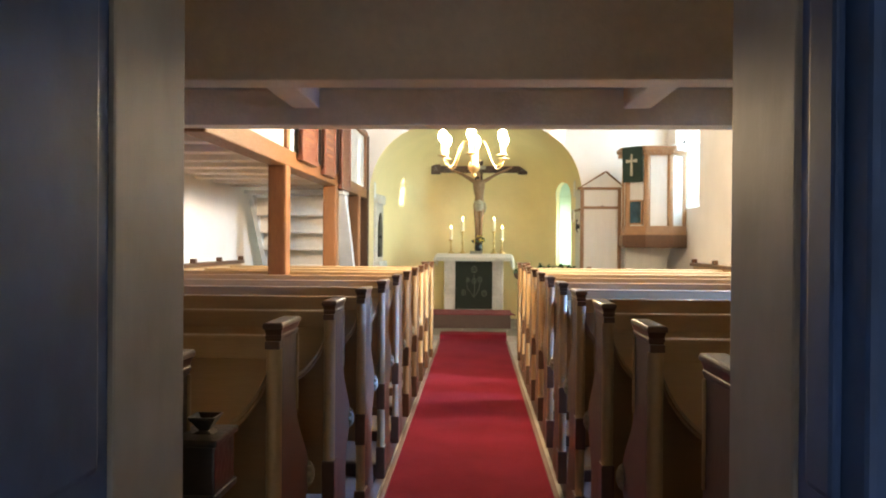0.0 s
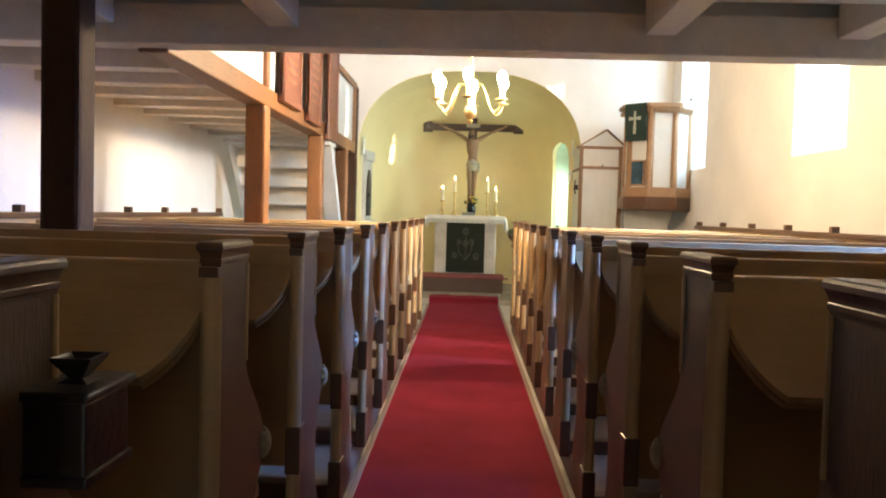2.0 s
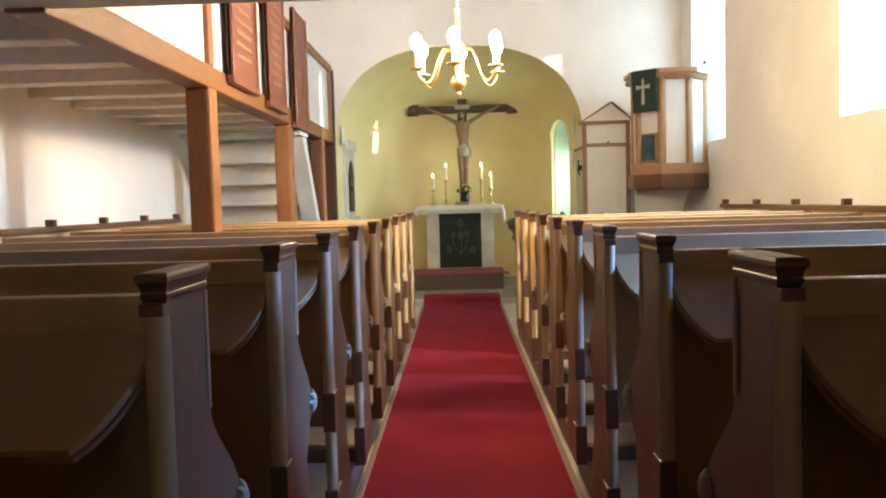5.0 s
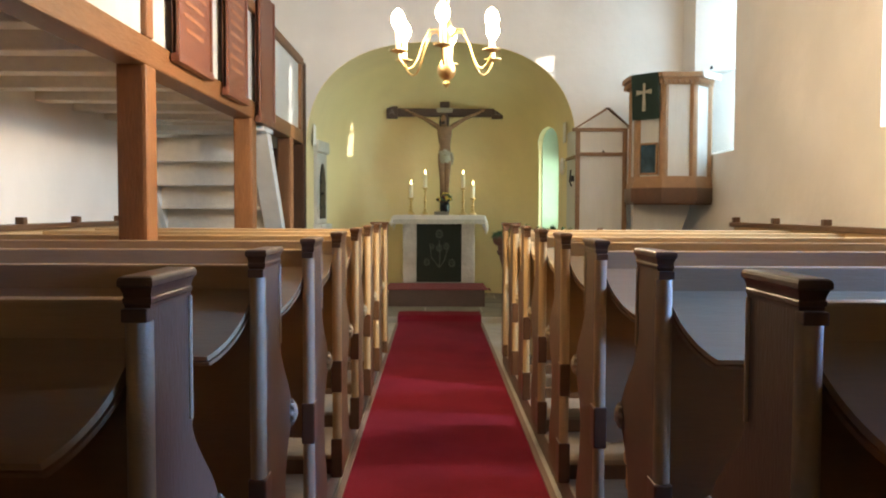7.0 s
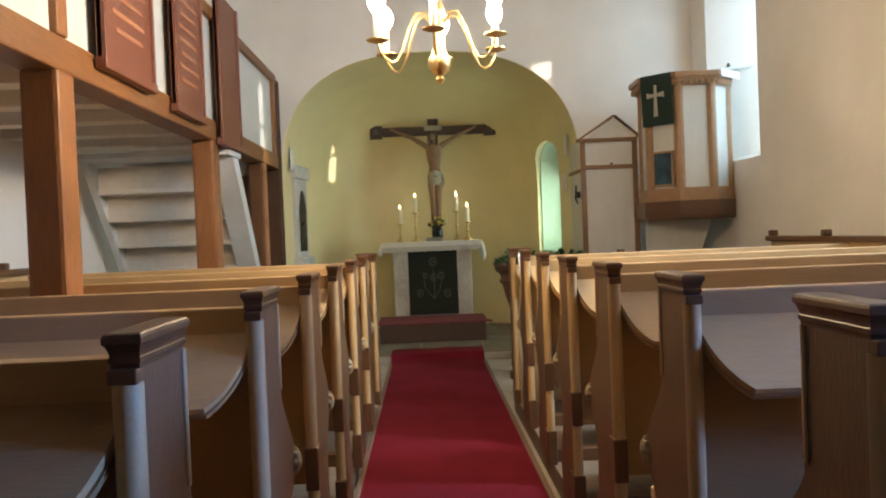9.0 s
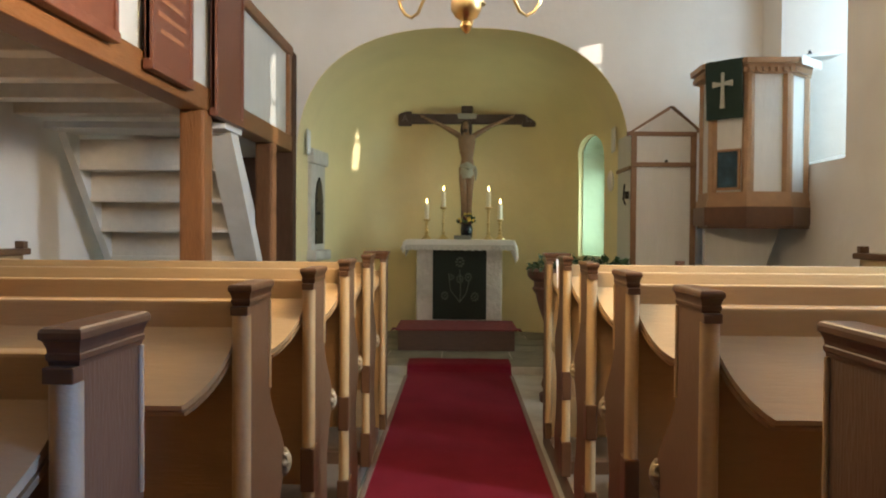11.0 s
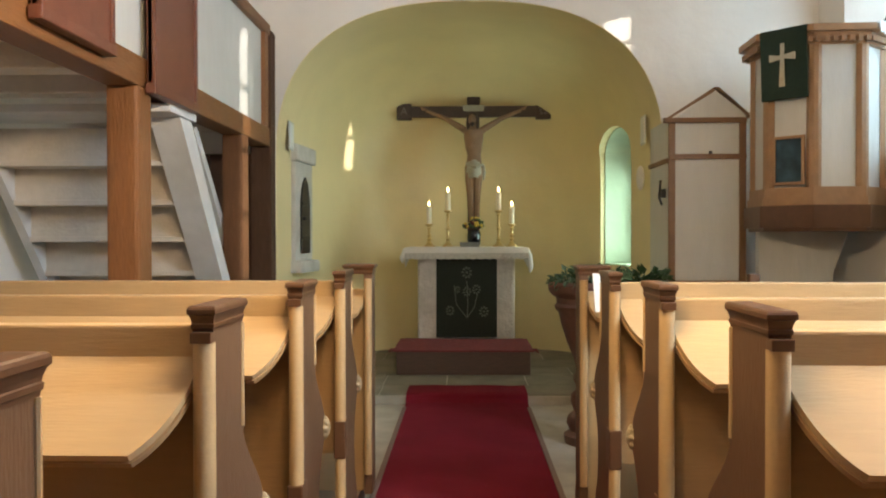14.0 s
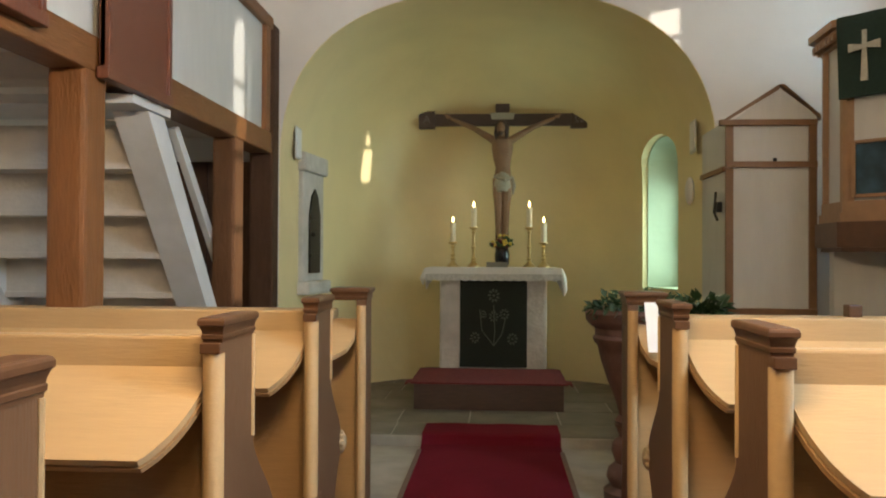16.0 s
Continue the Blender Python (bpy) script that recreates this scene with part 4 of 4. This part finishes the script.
fig = B()
for q in (-1, 1):
    tube(fig, [(QX + q * 0.075, QY - 0.06, QZ - 0.205), (QX + q * 0.12, QY - 0.062, QZ - 0.175), (QX + q * 0.27, QY - 0.055, QZ - 0.085), (QX + q * 0.40, QY - 0.04, QZ - 0.03), (QX + q * 0.475, QY - 0.03, QZ + 0.005)], 0.03,
         taper=[0.036, 0.033, 0.024, 0.019, 0.014])
    blob(fig, (QX + q * 0.50, QY - 0.025, QZ + 0.02), (0.026, 0.014, 0.016))
    for k in range(3):
        tube(fig, [(QX + q * 0.51, QY - 0.026, QZ + 0.02), (QX + q * (0.535 - 0.012 * k), QY - 0.03, QZ + 0.045 + 0.006 * k)], 0.005, n=6)
    tube(fig, [(QX + q * 0.04, QY - 0.07, QZ - 0.56), (QX + q * 0.042, QY - 0.10, QZ - 0.70), (QX + q * 0.034, QY - 0.125, QZ - 0.83), (QX + q * 0.03, QY - 0.09, QZ - 0.98), (QX + q * 0.02, QY - 0.055, QZ - 1.12)], 0.05,
         taper=[0.052, 0.046, 0.038, 0.034, 0.02])
    blob(fig, (QX + q * 0.018, QY - 0.075, QZ - 1.15), (0.022, 0.045, 0.02))
    for k in range(4):
        tube(fig, [(QX + q * 0.015, QY - 0.128, QZ - 0.275 - 0.028 * k), (QX + q * 0.055, QY - 0.118, QZ - 0.285 - 0.03 * k), (QX + q * 0.08, QY - 0.085, QZ - 0.30 - 0.03 * k)], 0.005, n=5)
body = B()
tube(body, [(QX, 0, QZ - 0.165), (QX, 0, QZ - 0.20), (QX, 0, QZ - 0.27), (QX, 0, QZ - 0.36), (QX + 0.006, 0, QZ - 0.45), (QX + 0.004, 0, QZ - 0.53), (QX, 0, QZ - 0.60)], 0.1, n=18, taper=[0.04, 0.098, 0.098, 0.084, 0.066, 0.078, 0.08])
for v in body.verts:
    v.co.y = QY - 0.07 + v.co.y * 0.62
me = bpy.data.meshes.new("torso")
body.to_mesh(me)
body.free()
fig.from_mesh(me)
bpy.data.meshes.remove(me)
tube(fig, [(QX, QY - 0.075, QZ - 0.18), (QX - 0.008, QY - 0.1, QZ - 0.13)], 0.03, taper=[0.034, 0.028])
blob(fig, (QX - 0.014, QY - 0.128, QZ - 0.10), (0.04, 0.048, 0.06), u=14, v=10)
figure = tagged(make("carved_figure", fig, FIGURE, True), "pale carved wooden figure fixed to the cross", "statue")
hair = B()
blob(hair, (QX - 0.012, QY - 0.108, QZ - 0.075), (0.052, 0.05, 0.058), u=14, v=10)
for q in (-1, 1):
    tube(hair, [(QX - 0.012 + q * 0.04, QY - 0.115, QZ - 0.085), (QX - 0.012 + q * 0.05, QY - 0.118, QZ - 0.15), (QX - 0.01 + q * 0.045, QY - 0.11, QZ - 0.20)], 0.016, taper=[0.018, 0.016, 0.006])
blob(hair, (QX - 0.016, QY - 0.15, QZ - 0.142), (0.024, 0.022, 0.028))
part("dark_carving", hair, CROSSWOOD, crucifix, "dark brown carved locks and wreath", True)
loin = B()
tube(loin, [(QX - 0.004, QY - 0.07, QZ - 0.515), (QX, QY - 0.075, QZ - 0.56), (QX, QY - 0.08, QZ - 0.63), (QX, QY - 0.08, QZ - 0.68)], 0.1, n=22, taper=[0.07, 0.08, 0.082, 0.074])
for k, v in enumerate(loin.verts):
    a = math.atan2(v.co.y - QY + 0.08, v.co.x - QX)
    v.co.x += 0.006 * math.sin(7 * a + v.co.z * 40)
    v.co.z += 0.012 * math.sin(3 * a)
tube(loin, [(QX - 0.07, QY - 0.13, QZ - 0.54), (QX + 0.02, QY - 0.165, QZ - 0.575), (QX + 0.09, QY - 0.115, QZ - 0.545)], 0.014, taper=[0.01, 0.016, 0.012])
tube(loin, [(QX + 0.092, QY - 0.1, QZ - 0.54), (QX + 0.105, QY - 0.095, QZ - 0.62), (QX + 0.098, QY - 0.09, QZ - 0.70)], 0.016, taper=[0.012, 0.02, 0.008])
part("white_band", loin, EMBROID, crucifix, "pale draped band", True)


# pointed iron door in a stone frame on the apse wall
aumbry = thing("sacrament_niche", "whitewashed stone niche with a pointed black iron door", "niche", at=(-1.425, 12.76, 0.94))
aumbry.rotation_euler = (0, 0, radians(-6))
part("frame", box(B(), -0.06, 0.07, -0.24, 0.24, 0.10, 0.92, 0.012), ALTARSTONE, aumbry)
part("lintel", box(B(), -0.06, 0.10, -0.27, 0.27, 0.92, 1.06, 0.02), ALTARSTONE, aumbry)
part("sill", box(B(), -0.06, 0.13, -0.27, 0.27, 0.0, 0.10, 0.02), ALTARSTONE, aumbry)
part("door", slab(B(), [(-0.12, 0.16), (0.12, 0.16), (0.12, 0.6), (0.07, 0.74), (0, 0.80), (-0.07, 0.74), (-0.12, 0.6)], "x", 0.071, 0.085), IRON, aumbry, "pointed black iron door")
for z in (0.28, 0.56):
    part("hinge", box(B(), 0.086, 0.10, -0.14, 0.08, z, z + 0.03, 0.004), IRON, aumbry)
part("knob", blob(B(), (0.1, -0.1, 0.45), (0.02, 0.02, 0.02)), IRON, aumbry)

for x, y, z in ((1.425, 12.42, 1.98), (-1.385, 12.36, 1.94)):
    card = thing("notice_card", "small white framed card on the apse wall", "card", "cards on the apse", (x, y, z))
    s = -1 if x > 0 else 1
    part("sheet", box(B(), min(0, s * 0.012), max(0, s * 0.012), -0.07, 0.07, 0, 0.2, 0.003), PAPER, card)
    part("holder", box(B(), min(0, s * 0.006), max(0, s * 0.006), -0.085, 0.085, -0.015, 0.215, 0.003), PANELGREY, card)
corbel = tagged(make("stone_corbel", blob(B(), (1.40, 12.42, 1.70), (0.03, 0.09, 0.10)), PLASTER, True), "rounded whitewashed stone corbel on the apse wall", "corbel")


# ---------------------------------------------------------------- plants
def leaves(seed, count, spread, low, high, size):
    g = random.Random(seed)
    bm = B()
    for k in range(count):
        a, r = g.uniform(0, 6.28), spread * g.uniform(0.1, 1) ** 0.6
        p = Vector((r * math.cos(a), r * math.sin(a), low + (high - low) * g.random() * (1.15 - r / spread * 0.6)))
        m = Matrix.Translation(p) @ Euler((g.uniform(-1.1, 1.1), g.uniform(-1.1, 1.1), a)).to_matrix().to_4x4()
        s = size * g.uniform(0.6, 1.3)
        vs = [bm.verts.new(m @ Vector(q)) for q in ((0, 0, 0), (s * 0.5, -s * 0.3, s * 0.06), (s * 1.05, 0, -s * 0.1), (s * 0.5, s * 0.3, s * 0.06))]
        bm.faces.new(vs[:3]), bm.faces.new((vs[0], vs[2], vs[3]))
    return bm


def stems(seed, count, spread, low, high):
    g = random.Random(seed)
    bm = B()
    for k in range(count):
        a, r = g.uniform(0, 6.28), spread * g.uniform(0.3, 0.9)
        tube(bm, [(0, 0, low - 0.06), (r * 0.4 * math.cos(a), r * 0.4 * math.sin(a), (low + high) / 2), (r * math.cos(a), r * math.sin(a), high * g.uniform(0.95, 1.0))], 0.004, n=5)
    return bm


urn = thing("plant_urn", "tall brown terracotta urn with a leafy green plant", "plant", "potted plants", (0.75, 10.76, 0.0))
part("pedestal", lathe(B(), [(0.15, 0.0), (0.155, 0.05), (0.12, 0.075), (0.14, 0.12), (0.13, 0.16), (0.095, 0.19), (0.115, 0.25), (0.11, 0.29), (0.075, 0.32), (0.09, 0.36), (0.10, 0.385)], n=24), TERRA, urn, "knobbly brown pedestal", True)
part("pot", lathe(B(), [(0.085, 0.385), (0.10, 0.40), (0.075, 0.43), (0.095, 0.50), (0.135, 0.60), (0.168, 0.70), (0.187, 0.78), (0.205, 0.80), (0.212, 0.82), (0.198, 0.835), (0.202, 0.87), (0.225, 0.885), (0.246, 0.91), (0.25, 0.945), (0.235, 0.965), (0.21, 0.93)], n=28), TERRA, urn, "", True)
part("foliage", leaves(3, 360, 0.24, 0.93, 1.05, 0.048), LEAF, urn, "small dark green leaves")
part("stems", stems(5, 22, 0.22, 0.95, 1.03), LEAF, urn)
pot2 = thing("plant_pot", "leafy green plant in a brown pot by the closet", "plant", "potted plants", (1.13, 10.95, 0.0))
part("stand", box(B(), -0.12, 0.12, -0.12, 0.12, 0.0, 0.62, 0.01), STEPWOOD, pot2)
part("pot", lathe(B(), [(0.10, 0.62), (0.14, 0.86), (0.155, 0.88), (0.15, 0.91), (0.13, 0.9)], n=22), TERRA, pot2, "", True)
part("foliage", leaves(9, 200, 0.12, 0.88, 1.04, 0.07), LEAF, pot2, "broad green leaves")
part("stems", stems(8, 14, 0.10, 0.9, 1.02), LEAF, pot2)

# ---------------------------------------------------------------- small things
box_ = thing("offering_box", "small black offering box with a funnel slot on a pew", "offering box", at=(-0.436, 2.24, 0.872))
part("case", box(B(), -0.043, 0.034, -0.058, 0.058, 0.0, 0.085, 0.004), BLACK, box_)
part("lid", box(B(), -0.043, 0.040, -0.066, 0.066, 0.085, 0.097, 0.004), BLACK, box_)
part("base_lip", box(B(), -0.043, 0.038, -0.063, 0.063, -0.01, 0.003, 0.003), BLACK, box_)
part("funnel", loft(B(), -0.008, 0.008, -0.01, 0.01, ((0.010, 0.097), (0.0, 0.102), (0.014, 0.122), (0.016, 0.127), (0.012, 0.127), (0.0, 0.11))), IRON, box_)
sheet = thing("song_sheets", "white paper sheets leaning on the front desk shelf", "paper", at=(0.522, 9.125, 0.93))
part("sheet", slab(B(), [(-0.02, 0.0), (0.055, 0.15), (0.059, 0.148), (-0.016, 0.0)], "x", 0.0, 0.062), PAPER, sheet)


# letters on the ends of the cross
def letter(text, x, y, z, size, mat, parent):
    cu = bpy.data.curves.new("letter", "FONT")
    cu.body, cu.size, cu.align_x, cu.align_y, cu.extrude = text, size, "CENTER", "CENTER", 0.002
    tmp = new("letter", cu)
    bpy.context.view_layer.update()
    me = bpy.data.meshes.new_from_object(tmp.evaluated_get(bpy.context.evaluated_depsgraph_get()))
    bpy.data.objects.remove(tmp)
    me.materials.clear()
    me.materials.append(mat)
    ob = new("letter", me)
    ob.matrix_world = pose(x, y, z, 90, 0, 0)
    ob.parent = parent
    return ob


letter("A", QX - 0.70, QY - 0.014, QZ, 0.11, FADED, crucifix)
letter("\u03a9", QX + 0.70, QY - 0.014, QZ, 0.11, FADED, crucifix)

# stone slabs of the chancel floor
g = random.Random(7)
chancel = bpy.data.objects["chancel_floor"]
y = 11.88
while y < 14.3:
    d = g.uniform(0.36, 0.5)
    x = -2.4 + g.uniform(0, 0.3)
    while x < 2.4:
        w = g.uniform(0.45, 0.75)
        part("slab", box(B(), x, x + w - 0.012, y, y + d - 0.012, 0.055, 0.0685 + g.uniform(0, 0.003), 0.003), SLAB, chancel)
        x += w
    y += d

# ---------------------------------------------------------------- chandelier
HX, HY, HZ = 0.02, 7.30, 1.82
chandelier = thing("chandelier", "brass chandelier with curved arms and lit candle bulbs", "chandelier", at=(HX, HY, HZ))
prof = [(0.004, 0), (0.014, 0.01), (0.02, 0.022), (0.012, 0.036), (0.034, 0.05), (0.046, 0.07), (0.046, 0.10), (0.036, 0.12), (0.022, 0.15), (0.02, 0.24), (0.034, 0.27), (0.028, 0.31),
        (0.014, 0.34), (0.012, 0.5), (0.02, 0.52), (0.008, 0.54)]
part("stem", lathe(B(), prof), BRASS, chandelier, "", True)
tube(bm := B(), [(0, 0, 0.54), (0, 0, ZC - HZ)], 0.007)
part("rod", bm, BRASS, chandelier)
CURVE = ((0.03, 0.25), (0.06, 0.285), (0.095, 0.28), (0.13, 0.215), (0.16, 0.13), (0.185, 0.088), (0.21, 0.078), (0.235, 0.092), (0.256, 0.122), (0.265, 0.16))
for k in range(6):
    a = 2 * math.pi * (k + 0.42) / 6
    c, s = math.cos(a), math.sin(a)
    path = [(r * c, r * s, z) for r, z in CURVE]
    arm = part("arm", tube(B(), path, 0.0055), BRASS, chandelier, "curved brass arm", True)
    ex, ey, ez = path[-1]
    part("drip_pan", lathe(B(), [(0.008, -0.012), (0.045, 0.0), (0.045, 0.005), (0.012, 0.012)], ex, ey, ez, 14), BRASS, arm, "", True)
    part("candle_tube", lathe(B(), [(0.013, 0.012), (0.013, 0.10), (0.010, 0.104)], ex, ey, ez, 10), WAX, arm, "", True)
    # bulb shape widened to stand in for the glare round it
    bulb = part("bulb", lathe(B(), [(0.013, 0.104), (0.026, 0.122), (0.034, 0.145), (0.033, 0.165), (0.024, 0.188), (0.008, 0.203), (0.002, 0.206)], ex, ey, ez, 12), BULB, arm, "glowing candle bulb, drawn oversize for its glare", True)
    bulb.visible_shadow = False
    lamp("bulb_light", "POINT", 14.5, Matrix.Translation((HX + ex, HY + ey, HZ + ez + 0.16)), (1.0, 0.70, 0.40), radius=0.03)
